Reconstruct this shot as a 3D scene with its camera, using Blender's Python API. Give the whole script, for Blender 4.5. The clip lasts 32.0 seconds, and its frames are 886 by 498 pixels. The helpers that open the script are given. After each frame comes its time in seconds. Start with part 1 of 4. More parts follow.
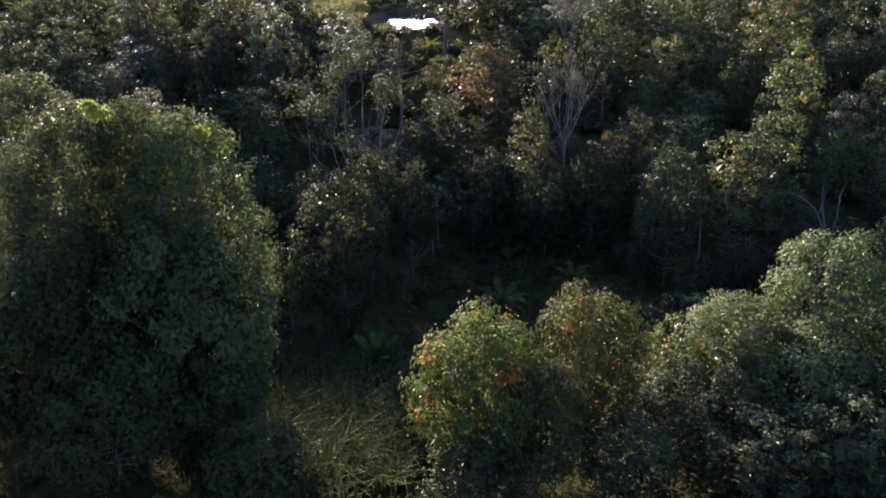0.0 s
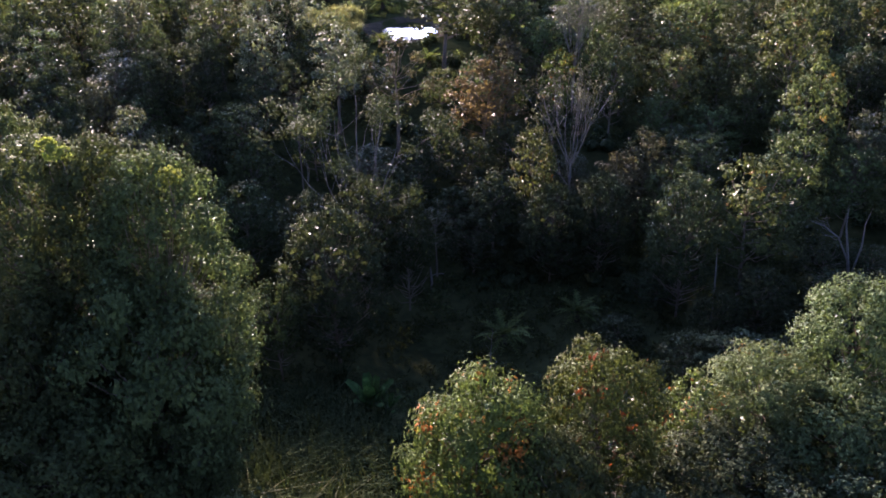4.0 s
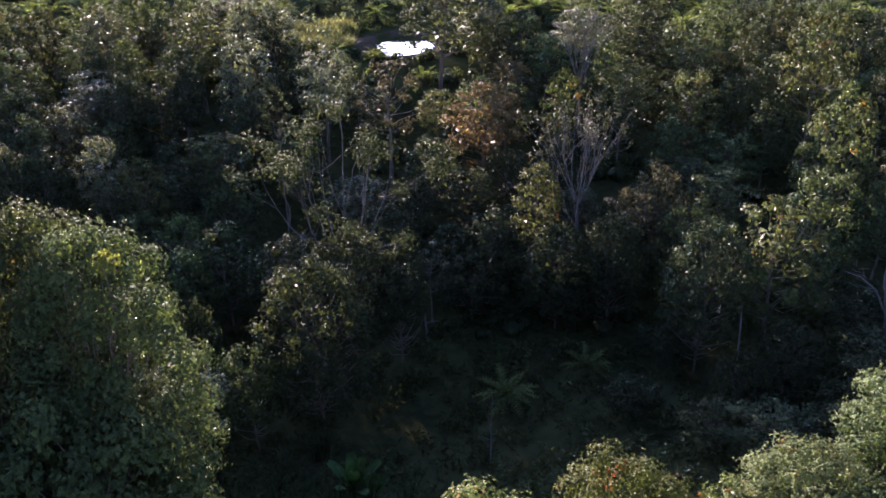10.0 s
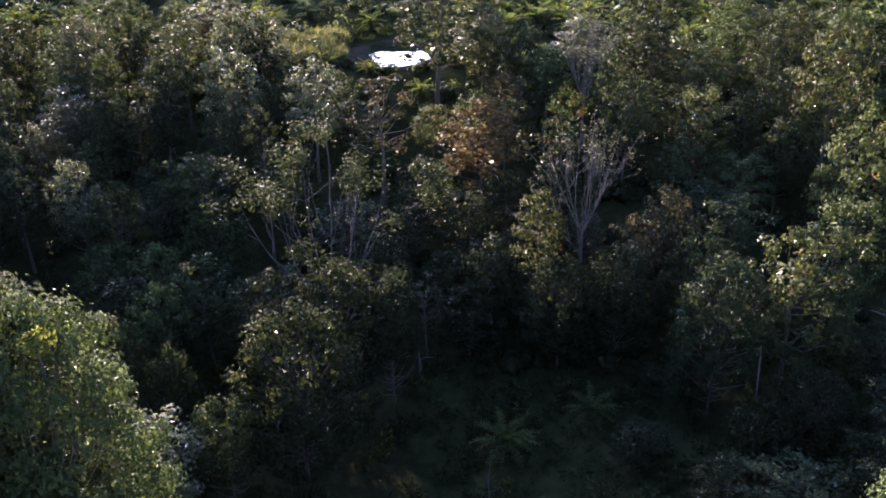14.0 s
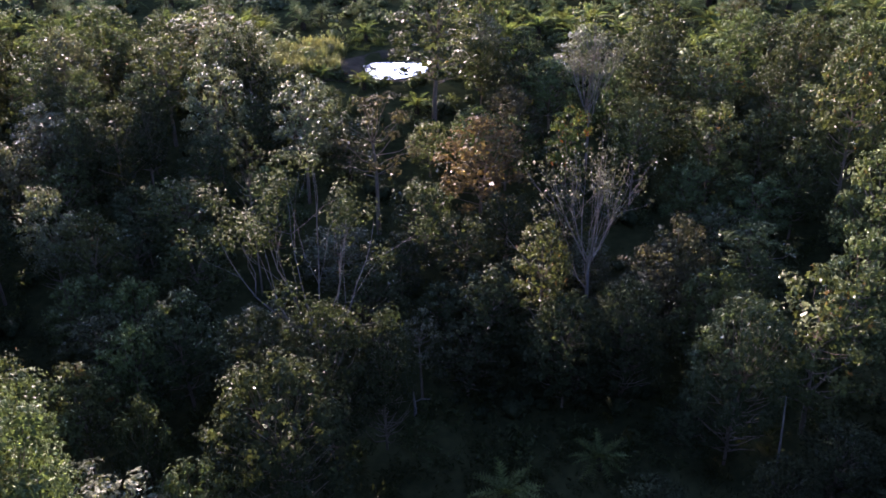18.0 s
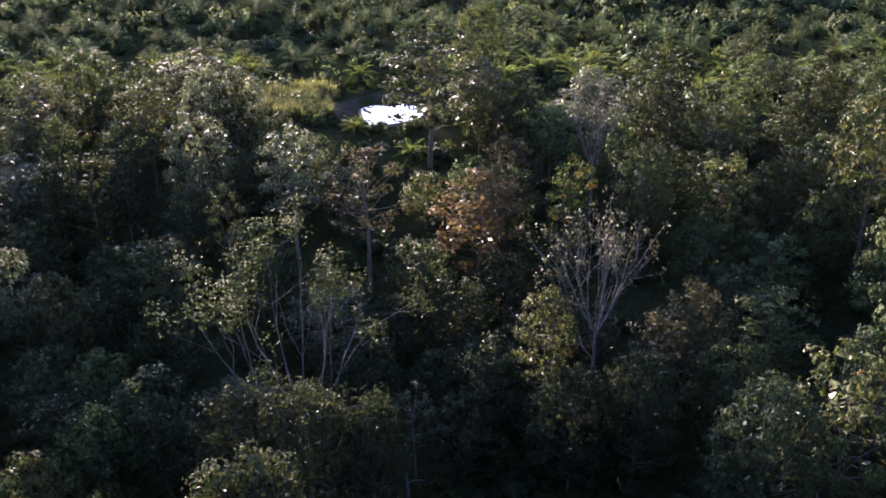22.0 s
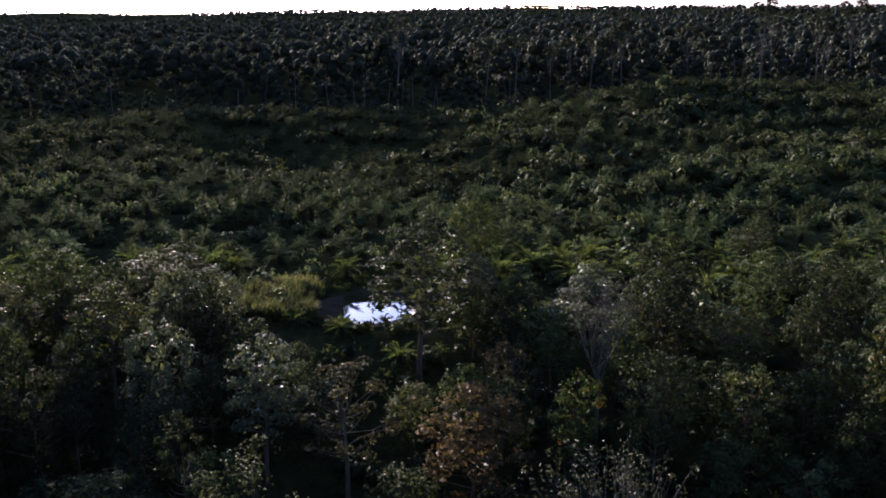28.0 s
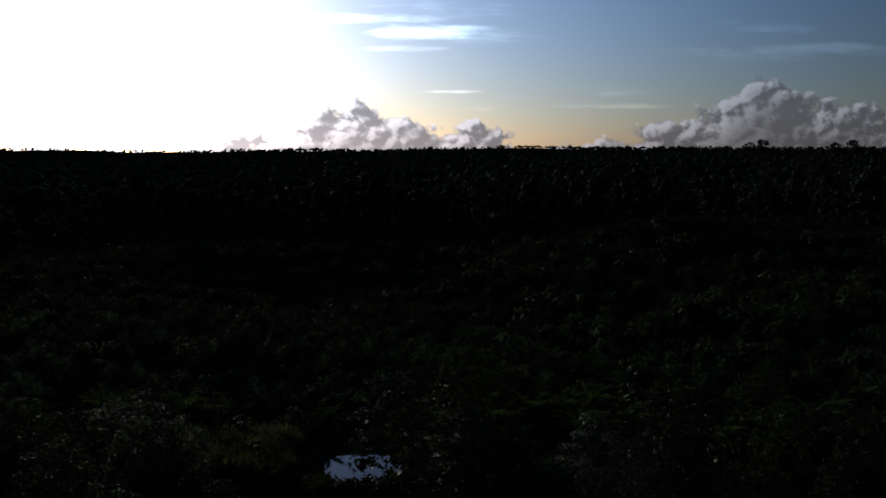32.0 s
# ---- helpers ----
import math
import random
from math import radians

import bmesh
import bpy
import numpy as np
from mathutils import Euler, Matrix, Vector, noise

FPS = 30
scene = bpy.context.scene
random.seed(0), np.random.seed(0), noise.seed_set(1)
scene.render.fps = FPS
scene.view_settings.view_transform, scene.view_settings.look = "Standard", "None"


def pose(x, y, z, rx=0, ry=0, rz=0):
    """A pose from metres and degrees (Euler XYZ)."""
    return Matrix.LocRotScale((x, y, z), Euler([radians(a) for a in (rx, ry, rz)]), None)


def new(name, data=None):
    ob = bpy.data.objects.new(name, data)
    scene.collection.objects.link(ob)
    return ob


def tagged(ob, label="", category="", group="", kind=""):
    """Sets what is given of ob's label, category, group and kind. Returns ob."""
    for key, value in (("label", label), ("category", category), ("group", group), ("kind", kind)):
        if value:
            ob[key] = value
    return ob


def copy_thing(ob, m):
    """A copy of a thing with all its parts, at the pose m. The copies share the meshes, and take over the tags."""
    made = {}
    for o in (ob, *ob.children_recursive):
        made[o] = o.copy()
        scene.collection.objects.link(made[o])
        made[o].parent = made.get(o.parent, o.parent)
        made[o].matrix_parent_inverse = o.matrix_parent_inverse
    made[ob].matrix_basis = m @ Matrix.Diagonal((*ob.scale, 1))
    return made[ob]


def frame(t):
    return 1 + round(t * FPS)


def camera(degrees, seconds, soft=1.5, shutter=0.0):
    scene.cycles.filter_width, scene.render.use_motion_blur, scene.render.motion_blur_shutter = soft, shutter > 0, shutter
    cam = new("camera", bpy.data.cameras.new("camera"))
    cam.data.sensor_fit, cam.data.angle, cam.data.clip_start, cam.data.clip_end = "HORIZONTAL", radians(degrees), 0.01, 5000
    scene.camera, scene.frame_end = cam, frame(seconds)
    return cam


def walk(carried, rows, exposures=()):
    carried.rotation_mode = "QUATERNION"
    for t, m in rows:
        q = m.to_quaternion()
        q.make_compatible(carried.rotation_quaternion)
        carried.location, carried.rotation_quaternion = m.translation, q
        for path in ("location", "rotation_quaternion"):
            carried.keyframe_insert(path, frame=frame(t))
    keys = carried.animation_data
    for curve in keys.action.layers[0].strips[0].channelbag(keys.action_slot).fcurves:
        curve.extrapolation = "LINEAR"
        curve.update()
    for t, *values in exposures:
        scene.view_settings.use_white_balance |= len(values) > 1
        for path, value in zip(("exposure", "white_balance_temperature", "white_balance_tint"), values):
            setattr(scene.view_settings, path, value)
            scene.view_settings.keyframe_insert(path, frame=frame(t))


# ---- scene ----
cam = camera(54.7, 32.0, soft=1.7)
METRES, EYE, TILT, LEAN, TURN = 64.0, 62.0, -29.1, 0.45, 0.0
ROWS = [
    (0.0, 0.0, 0.0, 0.0, 0.0, 0.0, -0.0),
    (0.5, 0.0009, 0.0135, 0.0077, -0.0, -0.0, -0.01),
    (1.0, 0.0019, 0.0258, 0.0145, 0.01, -0.01, -0.0),
    (1.5, 0.0027, 0.0394, 0.0222, 0.02, -0.01, -0.0),
    (2.0, 0.0031, 0.0517, 0.0293, 0.02, 0.0, 0.01),
    (2.5, 0.0032, 0.0655, 0.0372, 0.02, -0.01, 0.01),
    (3.0, 0.0034, 0.0781, 0.0442, 0.03, 0.0, 0.03),
    (3.5, 0.0031, 0.0919, 0.052, 0.03, 0.0, 0.03),
    (5.5, 0.0045, 0.1467, 0.0813, 0.02, -0.04, 0.02),
    (6.0, 0.0049, 0.1591, 0.0883, 0.02, -0.05, 0.02),
    (6.5, 0.0056, 0.1726, 0.0967, 0.01, -0.07, 0.01),
    (7.0, 0.0065, 0.1847, 0.1038, 0.02, -0.08, 0.01),
    (7.5, 0.0066, 0.1981, 0.1125, 0.0, -0.09, 0.01),
    (8.0, 0.0077, 0.2099, 0.1199, 0.03, -0.08, 0.02),
    (8.5, 0.0083, 0.2231, 0.1283, 0.02, -0.08, 0.02),
    (9.0, 0.0089, 0.235, 0.1359, 0.0, -0.09, 0.02),
    (9.5, 0.0098, 0.2487, 0.144, -0.0, -0.1, 0.03),
    (10.0, 0.0109, 0.2609, 0.1514, -0.01, -0.1, 0.02),
    (10.5, 0.012, 0.2731, 0.1587, -0.0, -0.12, 0.02),
    (11.0, 0.0127, 0.2866, 0.1668, -0.02, -0.14, 0.02),
    (11.5, 0.0142, 0.2993, 0.1736, -0.01, -0.13, 0.02),
    (12.0, 0.0149, 0.3133, 0.1814, -0.02, -0.14, 0.04),
    (12.5, 0.016, 0.3262, 0.1882, -0.02, -0.14, 0.04),
    (13.0, 0.0171, 0.3405, 0.196, -0.02, -0.15, 0.04),
    (13.5, 0.0185, 0.3533, 0.2031, -0.02, -0.15, 0.06),
    (14.0, 0.0197, 0.3678, 0.2107, -0.03, -0.16, 0.07),
    (14.5, 0.0207, 0.3815, 0.2172, -0.04, -0.15, 0.07),
    (16.5, 0.0229, 0.4359, 0.2467, -0.06, -0.2, 0.06),
    (17.0, 0.0236, 0.4497, 0.2541, -0.06, -0.19, 0.06),
    (17.5, 0.0243, 0.4621, 0.261, -0.06, -0.17, 0.07),
    (18.0, 0.025, 0.4756, 0.2687, -0.06, -0.16, 0.08),
    (18.5, 0.0259, 0.4883, 0.2755, -0.07, -0.14, 0.07),
    (19.0, 0.0268, 0.502, 0.2835, -0.09, -0.13, 0.06),
    (19.5, 0.0277, 0.5145, 0.2906, -0.09, -0.11, 0.08),
    (20.0, 0.028, 0.5285, 0.2983, -0.11, -0.07, 0.1),
    (20.5, 0.0286, 0.5411, 0.3056, -0.11, 0.09, 0.11),
    (21.0, 0.0295, 0.555, 0.3141, -0.11, 0.41, 0.12),
    (21.5, 0.0309, 0.5677, 0.3214, -0.11, 0.93, 0.13),
    (22.0, 0.0313, 0.5817, 0.3296, -0.14, 1.8, 0.12),
    (22.5, 0.0321, 0.5947, 0.3375, -0.16, 2.7, 0.15),
    (23.0, 0.0337, 0.6092, 0.3453, -0.16, 3.69, 0.16),
    (23.5, 0.0345, 0.6221, 0.3526, -0.19, 4.6, 0.16),
    (24.0, 0.0355, 0.6358, 0.3618, -0.21, 5.55, 0.18),
    (24.5, 0.0363, 0.6489, 0.3687, -0.24, 6.47, 0.18),
    (25.0, 0.0371, 0.663, 0.3767, -0.27, 7.48, 0.2),
    (25.5, 0.0379, 0.6758, 0.3843, -0.29, 8.37, 0.21),
    (27.5, 0.0399, 0.7298, 0.4168, -0.46, 12.18, 0.23),
    (28.0, 0.0411, 0.7438, 0.424, -0.49, 13.37, 0.25),
    (28.5, 0.0421, 0.7565, 0.4303, -0.52, 14.47, 0.27),
    (29.0, 0.0435, 0.7713, 0.4381, -0.56, 15.66, 0.29),
    (29.5, 0.0449, 0.7843, 0.4449, -0.61, 16.73, 0.29),
    (30.0, 0.0459, 0.7988, 0.4528, -0.66, 17.91, 0.28),
    (30.5, 0.047, 0.8112, 0.461, -0.71, 18.96, 0.27),
    (31.0, 0.0482, 0.8247, 0.4707, -0.78, 20.1, 0.18),
    (31.5, 0.0484, 0.8474, 0.4784, -0.84, 21.18, 0.17),
    (32.0, 0.0516, 0.87, 0.4872, -0.9, 22.34, 0.1),
]
EXPOSURES = [(0.0, 3.25, 6250, 50), (22.0, 3.25, 6250, 50), (25.0, 2.7, 6250, 48), (28.0, 1.7, 6050, 43), (29.0, 0.8, 5850, 38), (30.0, -0.45, 5600, 30), (31.0, -1.55, 5550, 26), (32.0, -2.35, 5500, 23)]
walk(cam, [(t, pose(0, 0, EYE, TILT, LEAN, TURN) @ pose(METRES * x, METRES * y, METRES * z, 90 + pitch, roll, yaw)) for t, x, y, z, yaw, pitch, roll in ROWS], EXPOSURES)

# ---- light: a low afternoon sun ahead, a little to the west of the flight line ----
SUN_ELEVATION, SUN_AZIMUTH = 10.0, -22.0   # azimuth measured from +y towards +x
a, e = radians(SUN_AZIMUTH), radians(SUN_ELEVATION)
toward = Vector((math.sin(a) * math.cos(e), math.cos(a) * math.cos(e), math.sin(e)))
world = bpy.data.worlds.new("sky")
scene.world = world
world.use_nodes = True
wt = world.node_tree
wt.nodes.clear()
w_out = wt.nodes.new("ShaderNodeOutputWorld")
w_bg = wt.nodes.new("ShaderNodeBackground")
w_sky = wt.nodes.new("ShaderNodeTexSky")
w_sky.sky_type = "NISHITA"
w_sky.sun_disc = False
w_sky.sun_elevation = radians(SUN_ELEVATION)
w_sky.sun_rotation = radians(SUN_AZIMUTH)
w_sky.altitude = 60
w_sky.air_density, w_sky.dust_density, w_sky.ozone_density = 1.0, 0.6, 3.2
w_bg.inputs["Strength"].default_value = 0.05


def sky_math(op, a, b=0.0, c=None):
    """One arithmetic step of the sky; a, b and c are numbers or sockets."""
    m = wt.nodes.new("ShaderNodeMath")
    m.operation = op
    for k, v in enumerate((a, b, c)):
        if v is None:
            continue
        if isinstance(v, (int, float)):
            m.inputs[k].default_value = v
        else:
            wt.links.new(v, m.inputs[k])
    return m.outputs[0]


def sky_noise(u, v, scale_u, scale_v, detail, rough=0.6, shift=0.0):
    comb = wt.nodes.new("ShaderNodeCombineXYZ")
    wt.links.new(sky_math("MULTIPLY_ADD", u, scale_u, shift), comb.inputs[0])
    wt.links.new(sky_math("MULTIPLY", v, scale_v), comb.inputs[1])
    no = wt.nodes.new("ShaderNodeTexNoise")
    no.inputs["Scale"].default_value, no.inputs["Detail"].default_value, no.inputs["Roughness"].default_value = 1.0, detail, rough
    wt.links.new(comb.outputs[0], no.inputs["Vector"])
    return no.outputs["Fac"]


def sky_step(v, low, high):
    r = wt.nodes.new("ShaderNodeMapRange")
    r.interpolation_type = "SMOOTHSTEP"
    r.inputs["From Min"].default_value, r.inputs["From Max"].default_value = low, high
    wt.links.new(v, r.inputs["Value"])
    return r.outputs[0]


def bump_at(u, centre, width, height):
    q = sky_math("DIVIDE", sky_math("SUBTRACT", u, centre), width)
    return sky_math("MULTIPLY", sky_math("EXPONENT", sky_math("MULTIPLY", sky_math("MULTIPLY", q, q), -1.0)), height)


def streak(u, v, uc, vc, wu, wv):
    """A torn band of high cloud."""
    q, r_ = sky_math("DIVIDE", sky_math("SUBTRACT", u, uc), wu), sky_math("DIVIDE", sky_math("SUBTRACT", v, vc), wv)
    fall = sky_math("ADD", sky_math("MULTIPLY", q, q), sky_math("MULTIPLY", r_, r_))
    torn = sky_math("MULTIPLY", sky_math("SUBTRACT", sky_noise(u, v, 16.0, 90.0, 5.0, 0.6, uc * 40), 0.5), 3.2)
    return sky_step(sky_math("SUBTRACT", sky_math("SUBTRACT", 1.0, fall), torn), -0.4, 2.2)


def cumulus(u, v):
    """How deep a point of the sky lies inside the heaps of cloud on the horizon (under 0: outside)."""
    top = bump_at(u, 0.387, 0.055, 0.088)
    for c_, w_, h_ in ((0.50, 0.07, 0.048), (0.28, 0.06, 0.034), (0.17, 0.08, 0.008), (-0.082, 0.034, 0.052), (-0.025, 0.03, 0.038), (0.045, 0.045, 0.034), (-0.14, 0.034, 0.042), (-0.22, 0.05, 0.02), (0.75, 0.16, 0.05), (-0.7, 0.2, 0.04)):
        top = sky_math("ADD", top, bump_at(u, c_, w_, h_))
    rough = sky_math("SUBTRACT", sky_noise(u, v, 26.0, 34.0, 6.0, 0.55), 0.5)
    wob = sky_math("MULTIPLY_ADD", rough, 0.03, u)
    d = sky_math("ADD", sky_math("SUBTRACT", top, v), sky_math("MULTIPLY", rough, 0.045))
    for size, swell in ((38.0, 0.026), (85.0, 0.013), (190.0, 0.006)):
        comb = wt.nodes.new("ShaderNodeCombineXYZ")
        wt.links.new(sky_math("MULTIPLY", wob, size), comb.inputs[0])
        wt.links.new(sky_math("MULTIPLY", v, size * 1.15), comb.inputs[1])
        puff = wt.nodes.new("ShaderNodeTexVoronoi")
        puff.inputs["Scale"].default_value = 1.0
        wt.links.new(comb.outputs[0], puff.inputs["Vector"])
        d = sky_math("ADD", d, sky_math("MULTIPLY", sky_math("SUBTRACT", 0.5, puff.outputs["Distance"]), swell))
    return d


w_co = wt.nodes.new("ShaderNodeTexCoord")
w_sep = wt.nodes.new("ShaderNodeSeparateXYZ")
wt.links.new(w_co.outputs["Generated"], w_sep.inputs[0])
ahead = sky_step(w_sep.outputs[1], 0.15, 0.3)
depth = sky_math("MAXIMUM", w_sep.outputs[1], 0.1)
su, sv = sky_math("DIVIDE", w_sep.outputs[0], depth), sky_math("DIVIDE", w_sep.outputs[2], depth)
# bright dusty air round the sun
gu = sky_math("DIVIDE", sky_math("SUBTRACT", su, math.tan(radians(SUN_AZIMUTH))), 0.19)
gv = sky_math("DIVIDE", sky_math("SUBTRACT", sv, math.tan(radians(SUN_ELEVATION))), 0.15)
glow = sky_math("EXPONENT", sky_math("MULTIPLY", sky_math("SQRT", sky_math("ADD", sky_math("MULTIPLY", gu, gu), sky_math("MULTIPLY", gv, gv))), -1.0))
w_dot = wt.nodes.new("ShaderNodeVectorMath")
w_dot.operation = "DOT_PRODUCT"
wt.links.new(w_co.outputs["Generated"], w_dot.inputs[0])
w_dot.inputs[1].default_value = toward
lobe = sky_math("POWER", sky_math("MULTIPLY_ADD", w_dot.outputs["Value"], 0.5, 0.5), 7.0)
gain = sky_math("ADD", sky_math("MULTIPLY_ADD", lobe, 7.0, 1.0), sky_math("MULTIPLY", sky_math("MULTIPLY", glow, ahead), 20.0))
# thin streaks of high cloud
wisp = sky_step(sky_noise(su, sv, 4.0, 26.0, 7.0, 0.6, 3.3), 0.56, 0.78)
gain = sky_math("MULTIPLY", gain, sky_math("MULTIPLY_ADD", sky_math("MULTIPLY", wisp, ahead), 0.5, 1.0))
for uc, vc, wu, wv, much in ((0.0, 0.131, 0.075, 0.009, 2.2), (-0.07, 0.146, 0.08, 0.006, 1.6), (-0.03, 0.112, 0.05, 0.004, 0.8), (0.02, 0.0635, 0.04, 0.0022, 1.0), (0.46, 0.112, 0.09, 0.008, 0.7), (0.40, 0.135, 0.05, 0.006, 0.5), (0.21, 0.047, 0.06, 0.0035, 0.6)):
    gain = sky_math("MULTIPLY", gain, sky_math("MULTIPLY_ADD", sky_math("MULTIPLY", streak(su, sv, uc, vc, wu, wv), ahead), much, 1.0))
# heaped cloud: grey body, bright edge on the sun's side
d1 = cumulus(su, sv)
d2 = cumulus(sky_math("ADD", su, -0.006), sky_math("ADD", sv, 0.005))
body = sky_math("MULTIPLY", sky_step(d1, 0.0, 0.01), ahead)
lit = sky_math("MULTIPLY", sky_step(sky_math("SUBTRACT", d1, d2), -0.002, 0.018), sky_math("SUBTRACT", 1.0, sky_math("MULTIPLY", sky_step(d1, 0.01, 0.07), 0.75)))
tone = sky_math("MULTIPLY", sky_math("MULTIPLY_ADD", lit, 3.8, 1.55), sky_math("MULTIPLY_ADD", lobe, 0.9, 0.95))
gain = sky_math("ADD", sky_math("MULTIPLY", gain, sky_math("SUBTRACT", 1.0, body)), sky_math("MULTIPLY", body, tone))
w_mul = wt.nodes.new("ShaderNodeVectorMath")
w_mul.operation = "SCALE"
w_bw = wt.nodes.new("ShaderNodeRGBToBW")
wt.links.new(w_sky.outputs[0], w_bw.inputs[0])
w_pale = wt.nodes.new("ShaderNodeVectorMath")
w_pale.operation = "SCALE"
w_pale.inputs[0].default_value = (1.0, 0.99, 0.94)
wt.links.new(w_bw.outputs[0], w_pale.inputs["Scale"])
w_tint = wt.nodes.new("ShaderNodeMix")
w_tint.data_type = "RGBA"
wt.links.new(sky_math("MULTIPLY", body, 0.7), w_tint.inputs[0])
wt.links.new(w_sky.outputs[0], w_tint.inputs[6])
wt.links.new(w_pale.outputs[0], w_tint.inputs[7])
wt.links.new(w_tint.outputs[2], w_mul.inputs[0])
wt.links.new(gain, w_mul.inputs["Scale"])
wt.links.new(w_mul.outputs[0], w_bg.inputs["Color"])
wt.links.new(w_bg.outputs[0], w_out.inputs["Surface"])

sun_data = bpy.data.lights.new("sun", "SUN")
sun_data.energy, sun_data.angle, sun_data.color = 5.0, radians(0.6), (1.0, 0.87, 0.68)
sun = new("sun", sun_data)
sun.matrix_world = Matrix.Translation((-150, 400, 200)) @ (-toward).to_track_quat("-Z", "Y").to_matrix().to_4x4()


# ---- materials ----
def material(name):
    m = bpy.data.materials.new(name)
    m.use_nodes = True
    m.node_tree.nodes.clear()
    return m, m.node_tree.nodes, m.node_tree.links


def ramp_node(nodes, stops):
    r = nodes.new("ShaderNodeValToRGB")
    el = r.color_ramp.elements
    while len(el) < len(stops):
        el.new(0.5)
    for k, (p, c) in enumerate(stops):
        el[k].position, el[k].color = p, (*c, 1)
    return r


def leaf_material(name, c_dark, c_mid, c_light, accent=None, amount=0.0, gloss=0.5, through_light=0.24, shine=0.035):
    """Leaves: each leaf and each tree takes its own shade; thin leaves let light through."""
    m, n, l = material(name)
    out = n.new("ShaderNodeOutputMaterial")
    geo = n.new("ShaderNodeNewGeometry")
    info = n.new("ShaderNodeObjectInfo")
    co = n.new("ShaderNodeTexCoord")
    patch = n.new("ShaderNodeTexNoise")
    patch.inputs["Scale"].default_value, patch.inputs["Detail"].default_value = 0.45, 3.0
    l.new(co.outputs["Object"], patch.inputs["Vector"])
    mixv = n.new("ShaderNodeMath")
    mixv.operation = "MULTIPLY_ADD"
    mixv.inputs[1].default_value, mixv.inputs[2].default_value = 0.6, -0.04
    cells = n.new("ShaderNodeTexVoronoi")
    cells.inputs["Scale"].default_value = 4.0
    l.new(co.outputs["Object"], cells.inputs["Vector"])
    shade = n.new("ShaderNodeMix")
    shade.inputs[0].default_value = 0.5
    split = n.new("ShaderNodeSeparateColor")
    l.new(cells.outputs["Color"], split.inputs[0])
    l.new(geo.outputs["Random Per Island"], shade.inputs[2])
    l.new(split.outputs[0], shade.inputs[3])
    l.new(shade.outputs[0], mixv.inputs[0])
    lump = n.new("ShaderNodeTexNoise")
    lump.inputs["Scale"].default_value, lump.inputs["Detail"].default_value = 3.2, 2.0
    l.new(co.outputs["Object"], lump.inputs["Vector"])
    relief = n.new("ShaderNodeBump")
    relief.inputs["Strength"].default_value, relief.inputs["Distance"].default_value = 0.7, 0.3
    l.new(lump.outputs["Fac"], relief.inputs["Height"])
    addp = n.new("ShaderNodeMath")
    addp.operation = "MULTIPLY_ADD"
    addp.inputs[1].default_value = 0.55
    l.new(patch.outputs["Fac"], addp.inputs[0])
    l.new(mixv.outputs[0], addp.inputs[2])
    ramp = ramp_node(n, [(0.1, c_dark), (0.45, c_mid), (0.85, c_light)])
    l.new(addp.outputs[0], ramp.inputs[0])
    col = ramp.outputs[0]
    if accent:
        spot = n.new("ShaderNodeTexNoise")
        spot.inputs["Scale"].default_value, spot.inputs["Detail"].default_value = 0.5, 2.0
        shift = n.new("ShaderNodeVectorMath")
        shift.operation = "ADD"
        shift.inputs[1].default_value = (31.0, 7.0, 3.0)
        l.new(co.outputs["Object"], shift.inputs[0])
        l.new(shift.outputs[0], spot.inputs["Vector"])
        sel = ramp_node(n, [(0.66 - 0.3 * amount, (0, 0, 0)), (0.74 - 0.3 * amount, (1, 1, 1))])
        l.new(spot.outputs["Fac"], sel.inputs[0])
        mx = n.new("ShaderNodeMix")
        mx.data_type = "RGBA"
        l.new(sel.outputs[0], mx.inputs[0])
        l.new(col, mx.inputs[6])
        mx.inputs[7].default_value = (*accent, 1)
        col = mx.outputs[2]
    hsv = n.new("ShaderNodeHueSaturation")
    mh = n.new("ShaderNodeMapRange")
    mh.inputs["To Min"].default_value, mh.inputs["To Max"].default_value = 0.485, 0.52
    l.new(info.outputs["Random"], mh.inputs["Value"])
    mv = n.new("ShaderNodeMapRange")
    mv.inputs["To Min"].default_value, mv.inputs["To Max"].default_value = 0.75, 1.25
    l.new(info.outputs["Random"], mv.inputs["Value"])
    l.new(mh.outputs[0], hsv.inputs["Hue"])
    l.new(mv.outputs[0], hsv.inputs["Value"])
    l.new(col, hsv.inputs["Color"])
    matt = n.new("ShaderNodeBsdfDiffuse")
    l.new(hsv.outputs[0], matt.inputs["Color"])
    l.new(relief.outputs[0], matt.inputs["Normal"])
    tr = n.new("ShaderNodeBsdfTranslucent")
    bright = n.new("ShaderNodeMix")
    bright.data_type, bright.blend_type = "RGBA", "MULTIPLY"
    bright.inputs[0].default_value = 1.0
    bright.inputs[7].default_value = (1.25, 1.3, 0.7, 1)
    l.new(hsv.outputs[0], bright.inputs[6])
    l.new(bright.outputs[2], tr.inputs["Color"])
    l.new(relief.outputs[0], tr.inputs["Normal"])
    thin = n.new("ShaderNodeMixShader")
    thin.inputs[0].default_value = through_light
    l.new(matt.outputs[0], thin.inputs[1])
    l.new(tr.outputs[0], thin.inputs[2])
    # waxy upper skin
    wax = n.new("ShaderNodeBsdfGlossy")
    wax.inputs["Roughness"].default_value = gloss
    l.new(relief.outputs[0], wax.inputs["Normal"])
    wax.inputs["Color"].default_value = (0.95, 1.0, 0.95, 1)
    edge_on = n.new("ShaderNodeFresnel")
    edge_on.inputs["IOR"].default_value = 1.42
    coat = n.new("ShaderNodeMath")
    coat.operation = "MULTIPLY"
